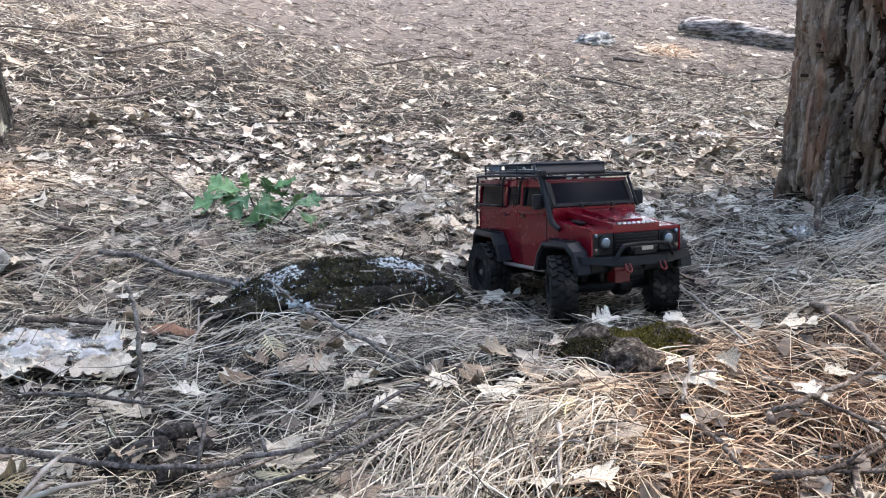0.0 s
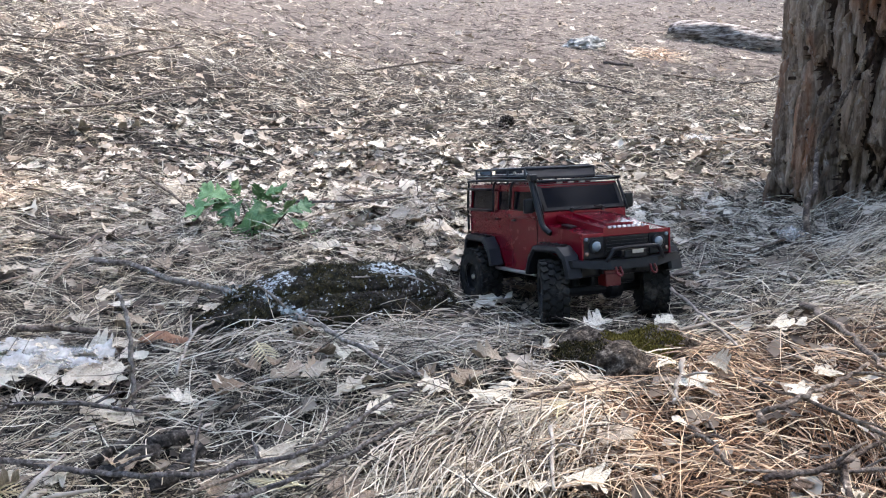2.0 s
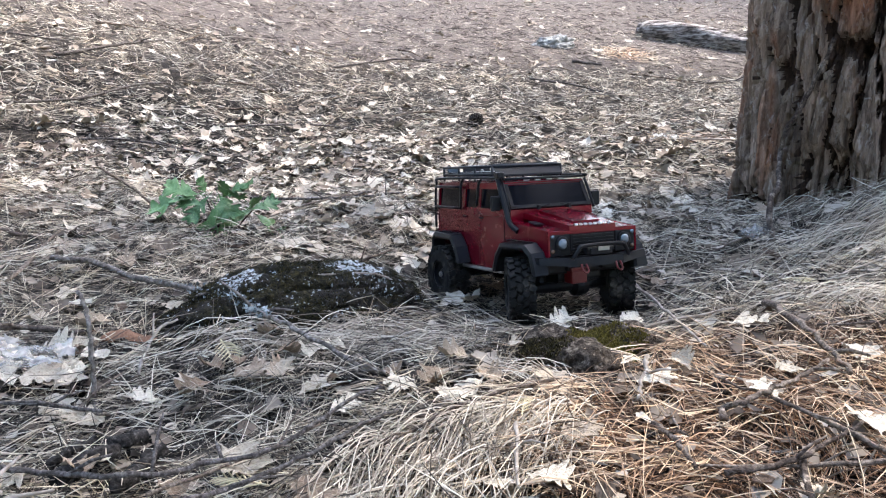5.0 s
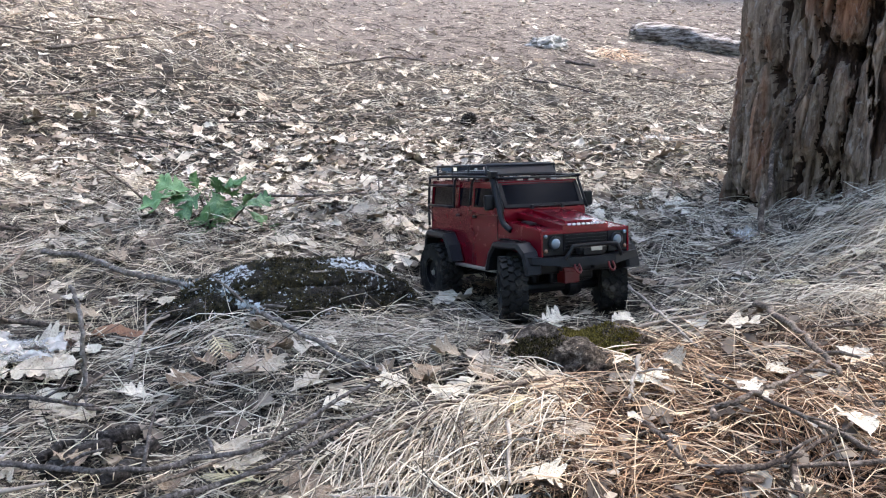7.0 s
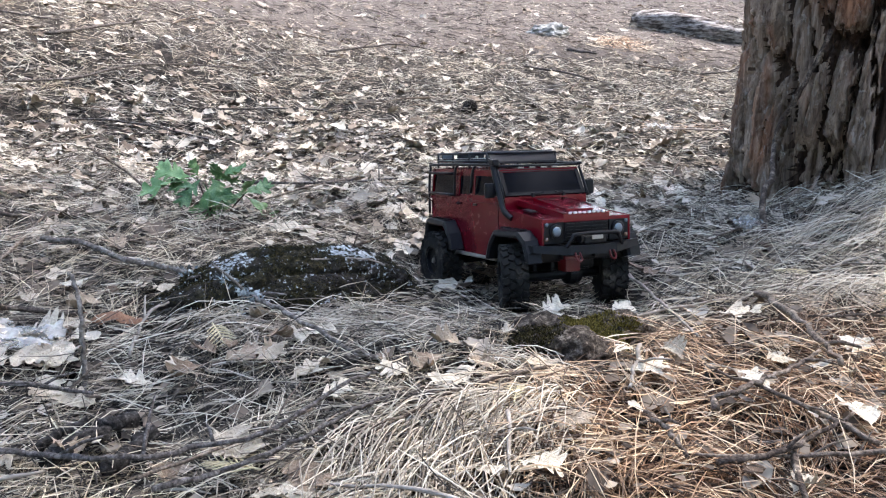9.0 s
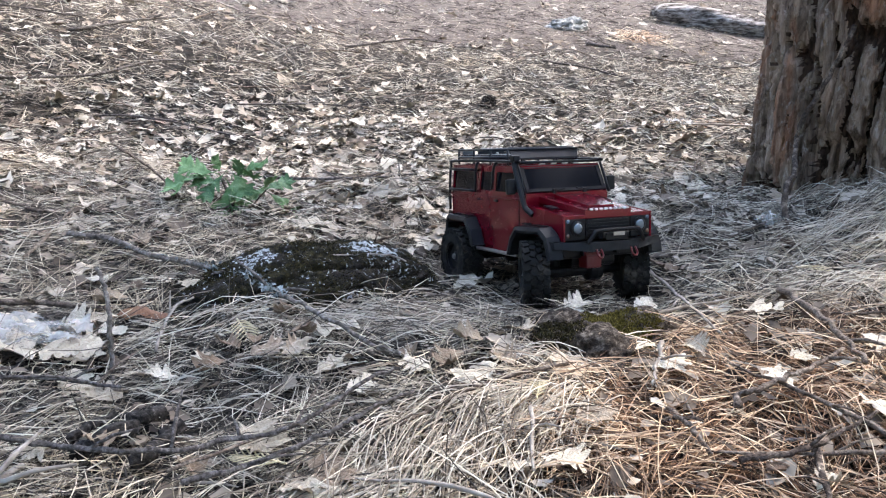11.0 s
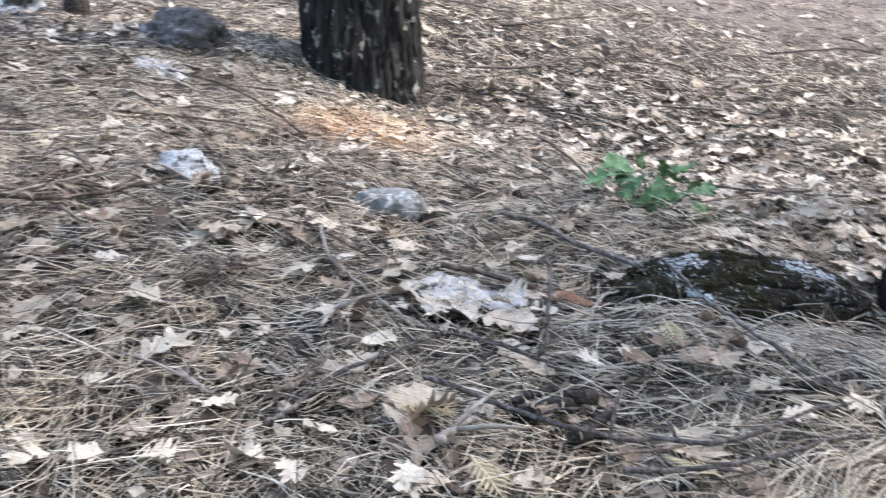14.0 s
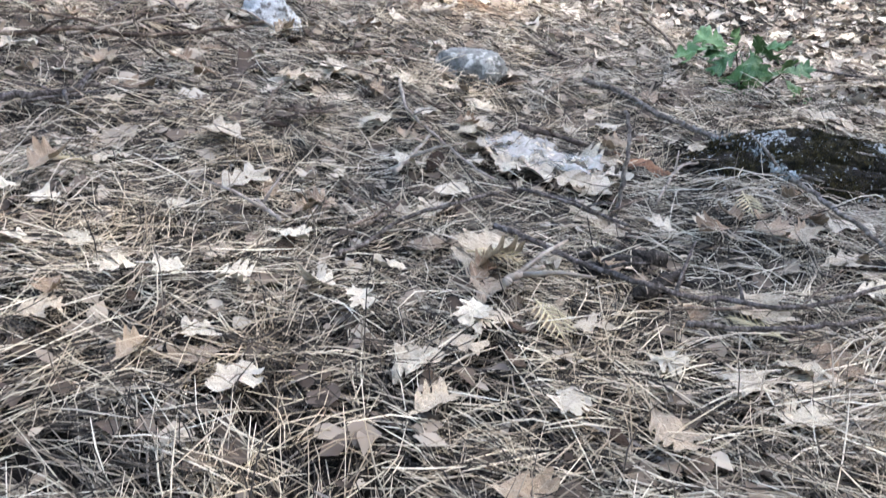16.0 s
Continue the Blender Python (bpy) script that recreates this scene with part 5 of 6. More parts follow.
PALE_MESHES = [mesh_from("oak_leaf", *leaf_shape(i + 41, 28, 0.30 + 0.02 * (i % 4), 0.07 + 0.04 * (i % 4), 3.0 + (i % 2)), PALE_LEAF) for i in range(12)]


TAN_LEAF = leaf_material("tan_leaf", (0.0, (0.24, 0.165, 0.11)), (1.0, (0.46, 0.355, 0.25)))
TAN_MESH = mesh_from("oak_leaf", *leaf_shape(93, 28, 0.30, 0.22, 3.0), TAN_LEAF)


def lay_leaf(x, y, size, rr, up=0.03, mesh=None, turn=None, label="pale dry lobed oak leaf lying on pine needles"):
    ob = tagged(new("oak_leaf", mesh or rr.choice(LEAF_MESHES)), label, "leaf", "fallen oak leaves")
    ob.matrix_world = pose(x, y, fz(x, y) + up, rr.uniform(-13, 13), rr.uniform(-11, 11), rr.uniform(0, 360) if turn is None else turn + rr.choice((0, 180))) @ Matrix.Diagonal((size, size, size, 1))
    return ob


rr = random.Random(11)
LEAVES_ROCK = [
    (-1.043, 1.112, 0.093, -36), (-0.63, 0.943, 0.048, -33), (-0.688, 0.842, 0.067, -31), (-0.446, 0.685, 0.099, 77), (-0.157, 0.75, 0.076, -47), (-0.103, 0.666, 0.049, -5),
    (0.17, 0.684, 0.051, -24), (0.093, 1.516, 0.084, 9),
    (0.131, 1.68, 0.062, -64), (0.252, 1.218, 0.067, 50), (-0.271, 1.691, 0.103, 11), (-0.33, 1.578, 0.045, -30), (-0.198, 2.041, 0.108, -48), (0.063, 1.913, 0.075, 32),
    (-0.005, 2.173, 0.092, 26), (0.125, 2.477, 0.102, -76), (0.284, 2.35, 0.045, 18), (0.217, 1.877, 0.059, 13), (-0.16, 1.78, 0.045, 60), (-0.803, 1.051, 0.045, -15),
]
LEAVES_WEST = [
    (-0.825, 0.956, 0.061, 40), (-0.873, 1.318, 0.051, 22), (-1.019, 1.427, 0.062, 17), (-0.39, 0.72, 0.045, -14), (-0.202, 0.593, 0.045, -6), (-1.24, 3.044, 0.125, 68),
    (-1.354, 2.874, 0.121, 3), (-0.477, 2.685, 0.069, -59), (-0.369, 2.722, 0.105, 34), (-0.555, 2.552, 0.085, -54), (-0.405, 2.216, 0.067, -69), (-1.164, 1.019, 0.068, 17),
    (-1.047, 1.113, 0.084, -34), (-0.904, 0.704, 0.076, -3), (-0.799, 0.63, 0.083, 89), (-0.722, 0.378, 0.047, 80), (-0.613, 0.429, 0.045, 35), (-0.488, 0.481, 0.045, -36),
    (-0.518, 0.58, 0.045, 33), (-0.711, 0.278, 0.049, 58), (-0.977, 0.396, 0.063, 76), (-1.03, 0.423, 0.053, 88), (-1.046, 0.621, 0.045, 43), (-1.013, 0.905, 0.045, 91),
]
LEAVES_EAST = [
    (-0.809, 0.385, 0.045, -8), (-0.566, 1.312, 0.045, -5), (-1.327, 0.643, 0.048, 112), (-1.371, 0.625, 0.045, 88), (-0.651, 0.56, 0.048, 33), (-1.264, 1.855, 0.046, -24),
    (-2.463, 1.538, 0.06, -23), (-1.45, 1.283, 0.053, 43), (-0.549, 0.494, 0.045, 0), (-0.57, 0.346, 0.045, 19), (-0.281, 0.591, 0.045, 55), (0.004, 0.957, 0.058, -64),
    (0.334, 0.926, 0.053, 0), (0.524, 1.131, 0.059, -8), (0.361, 1.218, 0.052, 41), (0.452, 0.865, 0.045, -70), (0.512, 0.957, 0.045, -78), (0.434, 0.665, 0.045, 17),
    (0.634, 1.023, 0.06, -73), (0.178, 1.104, 0.045, -1), (0.243, 1.187, 0.045, -74), (0.075, 1.538, 0.072, -44), (0.374, 0.977, 0.045, -49), (0.1, 0.877, 0.045, -73),
]
for x, y, s, turn in LEAVES_ROCK + LEAVES_WEST + LEAVES_EAST:       # x, y, length, bearing
    lay_leaf(x, y, s * 1.02, rr, rr.uniform(0.036, 0.048), rr.choice(PALE_MESHES), turn)
for x, y, s, turn in ((-0.013, 0.985, 0.047, -50), (0.078, 1.039, 0.053, -9), (0.055, 0.975, 0.060, 50), (0.127, 0.958, 0.046, -65), (-0.16, 0.99, 0.05, 80), (-0.70, 0.66, 0.05, 20)):
    lay_leaf(x, y, s, rr, 0.040, TAN_MESH, turn, "curled tan oak leaf lying on pine needles")
for x, y, s, turn in ((0.116, 1.663, 0.055, 0), (0.145, 1.700, 0.059, 37), (0.078, 1.520, 0.063, 74), (0.164, 1.588, 0.067, 111), (0.452, 1.493, 0.071, 148), (0.036, 1.723, 0.075, 185)):       # heaped against the wheels
    lay_leaf(x, y, s, rr, 0.044, rr.choice(LEAF_MESHES), turn)
for i in range(150):       # the rest of the nearer leaves
    x, y = rr.uniform(-1.9, 1.0), rr.uniform(0.3, 2.4)
    if math.hypot((x + 0.20) / 0.24, (y - 1.36) / 0.17) < 1 or math.hypot(x - 0.2, y - 1.49) < 0.26 or (x > 0.15 and y < 1.0 and rr.random() < 0.5):
        continue
    lay_leaf(x, y, rr.uniform(0.035, 0.075), rr, 0.036)
for i in range(95):       # thicker toward the mound
    x, y = rr.uniform(-1.5, -0.05), rr.uniform(0.28, 1.25)
    if math.hypot((x + 0.20) / 0.24, (y - 1.36) / 0.17) < 1 or math.hypot(x + 0.90, y - 1.37) < 0.13:
        continue
    lay_leaf(x, y, rr.uniform(0.04, 0.07), rr, rr.uniform(0.036, 0.046), TAN_MESH if i % 3 == 0 else rr.choice(PALE_MESHES if i % 3 == 1 else LEAF_MESHES), label="curled tan oak leaf lying on pine needles" if i % 3 == 0 else "pale dry lobed oak leaf lying on pine needles")
ob = lay_leaf(-0.432, 1.16, 0.085, rr, 0.042, mesh_from("oak_leaf", *leaf_shape(31, 16, 0.2, 0.3, 0.3), RUST_LEAF), label="curled rust-brown leaf lying on pine needles")


def leaf_litter(name, n, seed, sample, size, label, up=0.026):
    """Many leaves in one bed."""
    r = np.random.default_rng(seed)
    shapes = [leaf_shape(50 + i, 3 if size[1] < 0.04 else 10, 0.31, 0.10, (3.0, 0.8, 2.0)[i % 3] if size[1] < 0.04 else 3.0 + i % 2) for i in range(9)]
    vs, fs, at = [], [], 0
    xs, ys = sample(r, n)
    for x, y in zip(xs, ys):
        v, f = shapes[int(r.integers(0, 9))]
        s = r.uniform(*size)
        m = np.array(Euler((r.normal(0, 0.22), r.normal(0, 0.20), r.uniform(0, 6.28))).to_matrix()) * s
        vs.append(v @ m.T + np.array((x, y, 0.0)))
        fs.append(f + at)
        at += len(v)
    v = np.concatenate(vs)
    v[:, 2] += floor_z(v[:, 0], v[:, 1]) + up
    tagged(new(name, mesh_from(name, v, np.concatenate(fs), SCRAP if size[1] < 0.04 else LEAF_BED)), label, "leaves", kind="stuff")


def drift(r, n):
    """A drift of leaves right across the clearing, thickest in the middle."""
    a, b = n * 5 // 10, n * 1 // 10
    c = n - a - b
    x = np.concatenate([r.normal(-0.25, 0.85, a), r.normal(-0.15, 0.4, b), r.uniform(-3.2, 2.6, c)])
    y = np.concatenate([2.65 + r.normal(0, 0.55, a), 2.02 + r.normal(0, 0.17, b), r.uniform(2.0, 5.6, c)])
    dry = np.hypot(x - 0.22, y - 1.5) > 0.3
    x, y = x[dry], y[dry]
    return x, y


leaf_litter("leaf_litter", 1800, 5, drift, (0.03, 0.082), "drift of bleached oak leaves across the clearing", 0.030)
leaf_litter("leaf_litter", 300, 6, lambda r, n: (r.uniform(-5, 6, n), r.uniform(5.2, 9.8, n)), (0.05, 0.10), "scattered bleached oak leaves on bare earth")
leaf_litter("leaf_litter", 4800, 8, lambda r, n: (r.uniform(-2.0, 1.2, n), r.uniform(0.15, 2.4, n)), (0.010, 0.036), "crumbled bits of dry leaf among needles")
leaf_litter("leaf_litter", 3600, 12, lambda r, n: drift(r, n), (0.012, 0.036), "small scraps of dry leaf across the clearing", 0.026)
leaf_litter("leaf_litter", 1800, 13, lambda r, n: (r.uniform(-5, 6, n), r.uniform(5.0, 10.5, n)), (0.015, 0.038), "small scraps of dry leaf on bare earth", 0.03)
leaf_litter("leaf_litter", 260, 9, lambda r, n: (r.uniform(-3.8, -1.0, n), r.uniform(0.35, 2.6, n)), (0.04, 0.08), "bleached oak leaves on the needle mound", 0.032)
leaf_litter("leaf_litter", 1500, 19, lambda r, n: (r.uniform(-3.4, -0.9, n), r.uniform(0.3, 2.6, n)), (0.012, 0.038), "crumbled brown leaf scraps on the needle mound", 0.034)


# ---- oak seedling ----
def build_seedling():
    x, y = -0.46, 1.82
    plant = tagged(new("oak_seedling"), "small green oak seedling with lobed leaves growing among dead leaves", "plant")
    plant.location = (x, y, fz(x, y) - 0.008)
    shapes = [mesh_from("leaf", *leaf_shape(70 + i, 28, 0.29 + 0.02 * (i % 3), 0.06, 3.0 + i % 2), GREEN) for i in range(6)]
    r = random.Random(5)
    for line in ([(0, 0, -0.02), (-0.012, 0.0, 0.06), (-0.03, 0.005, 0.118)], [(0.008, 0, -0.02), (0.012, 0.01, 0.06), (0.02, 0.012, 0.112)], [(0.015, 0, -0.02), (0.045, -0.008, 0.04), (0.08, -0.012, 0.078)]):
        bm = bmesh.new()
        tube_into(bm, smooth_line(line, 4), 0.0019, 6)
        part("stem", bm, TWIG, plant, "thin brown stem", smooth=True)
    blades = [(-0.050, 0.115, -0.165, 0.078), (-0.045, 0.118, -0.128, 0.138), (-0.028, 0.120, -0.038, 0.158), (-0.020, 0.112, -0.066, 0.060), (0.0, 0.095, -0.020, 0.012),
              (0.005, 0.112, 0.046, 0.066), (0.020, 0.114, 0.092, 0.145), (0.018, 0.112, 0.030, 0.155), (0.080, 0.080, 0.136, 0.098), (0.080, 0.074, 0.146, 0.014), (0.076, 0.078, 0.030, 0.060),
              (0.080, 0.082, 0.105, 0.118), (-0.03, 0.10, -0.095, 0.095), (-0.01, 0.09, 0.028, 0.028), (0.05, 0.10, 0.060, 0.130)]
    for i, (x0, z0, x1, z1) in enumerate(blades):      # foot and tip of each leaf, and a tip a little nearer or farther
        a, b = Vector((x0, r.uniform(-0.015, 0.01), z0)), Vector((x1, r.uniform(-0.06, 0.03), z1))
        d = b - a
        up = Vector((r.uniform(-0.3, 0.3), -0.40 + r.uniform(-0.25, 0.2), 0.9))
        up = (up - d.normalized() * up.dot(d.normalized())).normalized()
        side = up.cross(d.normalized())
        s = d.length * 1.06
        lf = new("leaf", shapes[i % 6])
        lf.parent = plant
        m = Matrix((d.normalized(), side, up)).transposed().to_4x4()
        lf.matrix_basis = Matrix.Translation((a + b) / 2) @ m @ Matrix.Diagonal((s, s, s, 1))


build_seedling()


def build_shrub(x, y):
    """A low leafy sprout beside the boulders."""
    plant = tagged(new("green_shrub"), "low green shrub sprouting beside the boulders", "plant")
    plant.location = (x, y, fz(x, y))
    shapes = [mesh_from("leaf", *leaf_shape(80 + i, 14, 0.30, 0.06, 3.0), GREEN) for i in range(3)]
    r = random.Random(15)
    for _ in range(4):
        a, h = r.uniform(0, 6.28), r.uniform(0.10, 0.17)
        tip = Vector((math.cos(a) * 0.07, math.sin(a) * 0.07, h))
        bm = bmesh.new()
        tube_into(bm, smooth_line([(0, 0, -0.02), tip * 0.5 + Vector((0, 0, 0.02)), tip], 3), 0.0022, 6)
        part("stem", bm, TWIG, plant, "thin brown stem", smooth=True)
        for q in range(6):
            lf = new("leaf", shapes[r.randrange(3)])
            lf.parent = plant
            s = r.uniform(0.05, 0.09)
            lf.matrix_basis = Matrix.Translation(tip * r.uniform(0.5, 1.0)) @ pose(0, 0, 0, r.uniform(-25, 25), r.uniform(-10, 35), r.uniform(0, 360)) @ Matrix.Translation((s * 0.5, 0, 0)) @ Matrix.Diagonal((s, s, s, 1))


build_shrub(-3.24, 1.70)


# ---- sticks and branches ----
def stick(name, pts, r0, r1, material, label, rr, sides=7, group="", twigs=0, category="stick", rugged=0.12, round_=True):
    """A crooked stick through (x, y, height over the floor) points."""
    line = smooth_line([(x, y, fz(x, y) + h + (0.030 if y < 2.3 and h < 0.029 else 0.022)) for x, y, h in pts], 6)
    n = len(line)
    line = [p + Vector((rr.gauss(0, 1), rr.gauss(0, 1), rr.gauss(0, 0.5))) * r0 * 0.38 for p in line]
    bm = bmesh.new()
    tube_into(bm, line, [max(r1, (r0 + (r1 - r0) * i / (n - 1)) * (1 + (0.16 if i % 5 == 2 else 0) * rr.random())) for i in range(n)], sides, rugged, rr)
    for _ in range(twigs):
        i = rr.randrange(2, n - 2)
        a = rr.uniform(0, 6.28)
        d = Vector((math.cos(a), math.sin(a), rr.uniform(0.0, 0.5))) * rr.uniform(0.03, 0.09)
        tube_into(bm, [line[i], line[i] + d * 0.5 + Vector((0, 0, 0.004)), line[i] + d], [r1 * 1.1, r1 * 0.9, r1 * 0.5], 5, 0.1, rr)
    me = bpy.data.meshes.new(name)
    bm.to_mesh(me)
    bm.free()
    if round_:
        me.polygons.foreach_set("use_smooth", np.ones(len(me.polygons), dtype=bool))
    me.materials.append(material)
    return tagged(new(name, me), label, category, group)


rr = random.Random(21)
G = "fallen sticks"
dead_branch = stick("branch", [(-0.70, 1.49, 0.026), (-0.61, 1.465, 0.028), (-0.508, 1.380, 0.030), (-0.422, 1.355, 0.034), (-0.329, 1.272, 0.036), (-0.294, 1.250, 0.032), (-0.247, 1.197, 0.036), (-0.204, 1.146, 0.026), (-0.177, 1.130, 0.026), (-0.135, 1.080, 0.024), (-0.059, 0.990, 0.022), (-0.015, 0.965, 0.014)], 0.0056, 0.0026, WEATHERED, "thin dead branch crusted with blue-grey lichen, across the rock", rr, twigs=4)
def leafy_lichen(points, n, spread, size, seed, parent):
    """Small upright flakes of lichen crowding a stretch of twig."""
    r = random.Random(seed)
    line = smooth_line([(x, y, fz(x, y) + h + 0.022) for x, y, h in points], 8)
    vs = []
    for _ in range(n):
        c = r.choice(line) + Vector((r.gauss(0, spread), r.gauss(0, spread), r.gauss(0.002, spread * 0.7)))
        d = Vector((r.gauss(0, 1), r.gauss(0, 1), r.uniform(0.0, 1.4))).normalized() * r.uniform(0.5, 1.0) * size
        e = d.cross(Vector((r.gauss(0, 1), r.gauss(0, 1), r.gauss(0, 1)))).normalized() * size * r.uniform(0.3, 0.6)
        vs += [c - e * 0.4, c + e * 0.4, c + d + e, c + d - e]
    ob = new("lichen", mesh_from("lichen", [tuple(v) for v in vs], np.arange(len(vs)).reshape(-1, 4), LICHEN_LEAF, False))
    ob.parent = parent
    ob["kind"] = "stuff"
    ob["label"] = "leafy blue-grey lichen"


leafy_lichen([(-0.36, 1.292, 0.037), (-0.315, 1.262, 0.038), (-0.270, 1.222, 0.040), (-0.235, 1.182, 0.040), (-0.205, 1.146, 0.034)], 300, 0.0055, 0.0068, 8, dead_branch)
leafy_lichen([(-0.60, 1.46, 0.030), (-0.508, 1.380, 0.032), (-0.422, 1.355, 0.035), (-0.36, 1.30, 0.037)], 70, 0.0025, 0.0040, 9, dead_branch)
stick("branch", [(-0.31, 1.24, 0.03), (-0.239, 1.262, 0.042), (-0.186, 1.285, 0.064), (-0.131, 1.31, 0.074), (-0.075, 1.345, 0.072), (-0.037, 1.37, 0.06), (0.0, 1.40, 0.03)], 0.0024, 0.0015, PALE, "thin pale twig arching over the mossy rock", rr)
stick("branch", [(-0.47, 0.725, 0.028), (-0.409, 0.717, 0.028), (-0.361, 0.715, 0.028), (-0.277, 0.688, 0.028), (-0.224, 0.70, 0.028), (-0.186, 0.729, 0.028), (-0.128, 0.744, 0.028), (-0.087, 0.791, 0.028), (-0.044, 0.868, 0.026), (-0.013, 0.911, 0.018)], 0.0034, 0.0023, DARKTWIG, "long thin dark branch lying on the needles", rr, twigs=3)
stick("branch", [(-0.20, 0.63, 0.028), (-0.152, 0.67, 0.028), (-0.109, 0.706, 0.028), (-0.066, 0.738, 0.028), (-0.029, 0.789, 0.028), (0.01, 0.84, 0.02)], 0.0031, 0.0020, DARKTWIG, "thin dark branch beside a combed tuft of needles", rr, twigs=1)
stick("branch", [(-0.562, 0.534, 0.024), (-0.566, 0.577, 0.024), (-0.574, 0.680, 0.024), (-0.547, 0.745, 0.024), (-0.532, 0.844, 0.024), (-0.508, 0.881, 0.024), (-0.435, 0.882, 0.024), (-0.351, 0.860, 0.024)], 0.0030, 0.0020, DARKTWIG, "thin dark forked branch over leaves and needles", rr, twigs=3)
for pts, r in (([(-0.346, 0.727, 0.008), (-0.321, 0.769, 0.012), (-0.294, 0.825, 0.012)], 0.0105), ([(-0.276, 0.712, 0.008), (-0.272, 0.760, 0.010), (-0.262, 0.803, 0.010)], 0.0085), ([(-0.366, 0.748, 0.006), (-0.354, 0.777, 0.008), (-0.340, 0.812, 0.008)], 0.0055)):
    stick("charred_stick", pts, r, r * 0.85, CHAR, "short split piece of charred wood", rr, 10, G, rugged=0.10)
STICKS = [
    ([(0.416, 1.48, 0.03), (0.423, 1.302, 0.022), (0.42, 1.12, 0.018), (0.427, 1.028, 0.012)], 0.003), ([(0.585, 1.226, 0.012), (0.588, 1.12, 0.016), (0.59, 1.027, 0.016), (0.577, 0.917, 0.012)], 0.006),
    ([(0.383, 0.81, 0.014), (0.39, 0.83, 0.016), (0.408, 0.831, 0.018), (0.457, 0.859, 0.018), (0.491, 0.878, 0.018), (0.568, 0.959, 0.014)], 0.0043), ([(0.354, 0.703, 0.012), (0.415, 0.713, 0.016), (0.481, 0.757, 0.016), (0.536, 0.797, 0.012)], 0.0036),
    ([(0.330, 0.965, 0.02), (0.314, 0.92, 0.016), (0.303, 0.885, 0.01)], 0.0033), ([(0.303, 0.814, 0.012), (0.315, 0.752, 0.016), (0.324, 0.717, 0.012)], 0.004), ([(0.878, 1.43, 0.012), (0.75, 1.378, 0.014)], 0.003),
    ([(-0.66, 1.15, 0.014), (-0.575, 1.163, 0.016), (-0.495, 1.164, 0.012)], 0.005), ([(-0.51, 0.898, 0.014), (-0.436, 0.901, 0.016), (-0.355, 0.888, 0.012)], 0.0034), ([(-0.363, 1.01, 0.012), (-0.375, 1.13, 0.02), (-0.36, 1.19, 0.014)], 0.0028),
    ([(0.145, 0.80, 0.02), (0.138, 0.68, 0.01)], 0.003), ([(-0.727, 1.38, 0.01), (-0.779, 1.7, 0.016)], 0.004), ([(-0.963, 2.4, 0.012), (-0.734, 2.05, 0.02), (-0.584, 1.84, 0.012)], 0.0045)]
for pts, r in STICKS:
    stick("twig", pts, r, r * 0.6, PALE if r < 0.0034 else TWIG, "crooked dry twig lying on pine needles", rr, 6, G, 1, "twig")
STICKS_LEFT = [
    ([(-0.668, 0.788, 0.026), (-0.672, 0.835, 0.026), (-0.701, 0.926, 0.026)], 0.0049),
    ([(-0.896, 1.120, 0.026), (-0.800, 0.998, 0.026), (-0.754, 0.973, 0.026), (-0.693, 0.935, 0.026), (-0.588, 0.880, 0.026), (-0.552, 0.878, 0.026)], 0.0038),
    ([(-0.383, 0.593, 0.026), (-0.377, 0.622, 0.026), (-0.382, 0.682, 0.026)], 0.0068),
    ([(-0.898, 0.834, 0.026), (-0.876, 0.852, 0.026), (-0.873, 0.887, 0.026)], 0.0041),
    ([(-1.144, 0.520, 0.026), (-1.119, 0.571, 0.026), (-1.106, 0.649, 0.026)], 0.0085),
    ([(-1.122, 0.537, 0.026), (-1.095, 0.582, 0.026), (-1.074, 0.629, 0.026)], 0.0044),
    ([(-1.773, 0.822, 0.026), (-1.627, 0.986, 0.026), (-1.562, 1.191, 0.026)], 0.0046),]
STICKS_MOUND = [
    ([(-1.352, 1.022, 0.026), (-1.478, 1.056, 0.026), (-1.408, 0.895, 0.026)], 0.0044),
    ([(-1.404, 0.609, 0.026), (-1.354, 0.709, 0.026), (-1.385, 0.809, 0.026), (-1.296, 0.865, 0.026), (-1.242, 0.980, 0.026), (-1.241, 1.134, 0.026)], 0.0064),
    ([(-0.902, 0.816, 0.026), (-0.870, 0.847, 0.026), (-0.862, 0.900, 0.026)], 0.0036),
    ([(-0.724, 0.582, 0.026), (-0.695, 0.571, 0.026), (-0.663, 0.559, 0.026)], 0.0046),
    ([(-0.588, 0.612, 0.026), (-0.599, 0.667, 0.026), (-0.611, 0.734, 0.026)], 0.0043),
    ([(-1.974, 1.864, 0.026), (-1.763, 1.879, 0.026), (-1.483, 1.747, 0.026), (-1.277, 1.612, 0.026)], 0.0071),
    ([(-0.598, 0.600, 0.026), (-0.607, 0.669, 0.026), (-0.621, 0.726, 0.026)], 0.0033),
    ([(-0.219, 0.644, 0.026), (-0.157, 0.735, 0.026), (-0.077, 0.800, 0.026)], 0.0030),]
for pts, r in STICKS_LEFT + STICKS_MOUND:
    stick("twig", pts, r * 0.75, r * 0.45, PALE if r in (0.0049, 0.0038, 0.0068, 0.0046) else DARKTWIG if r in (0.0085, 0.0044) else TWIG, "crooked dry twig lying on pine needles", rr, 7, G, 2, "twig")
stick("broken_stick", [(-1.161, 1.575, 0.02), (-1.179, 1.703, 0.03), (-1.206, 1.80, 0.03), (-1.25, 1.86, 0.05)], 0.0055, 0.0035, PALE, "pale bent stick on needles coloured as a sun patch below the dark trunk", rr, 7, G, 1)
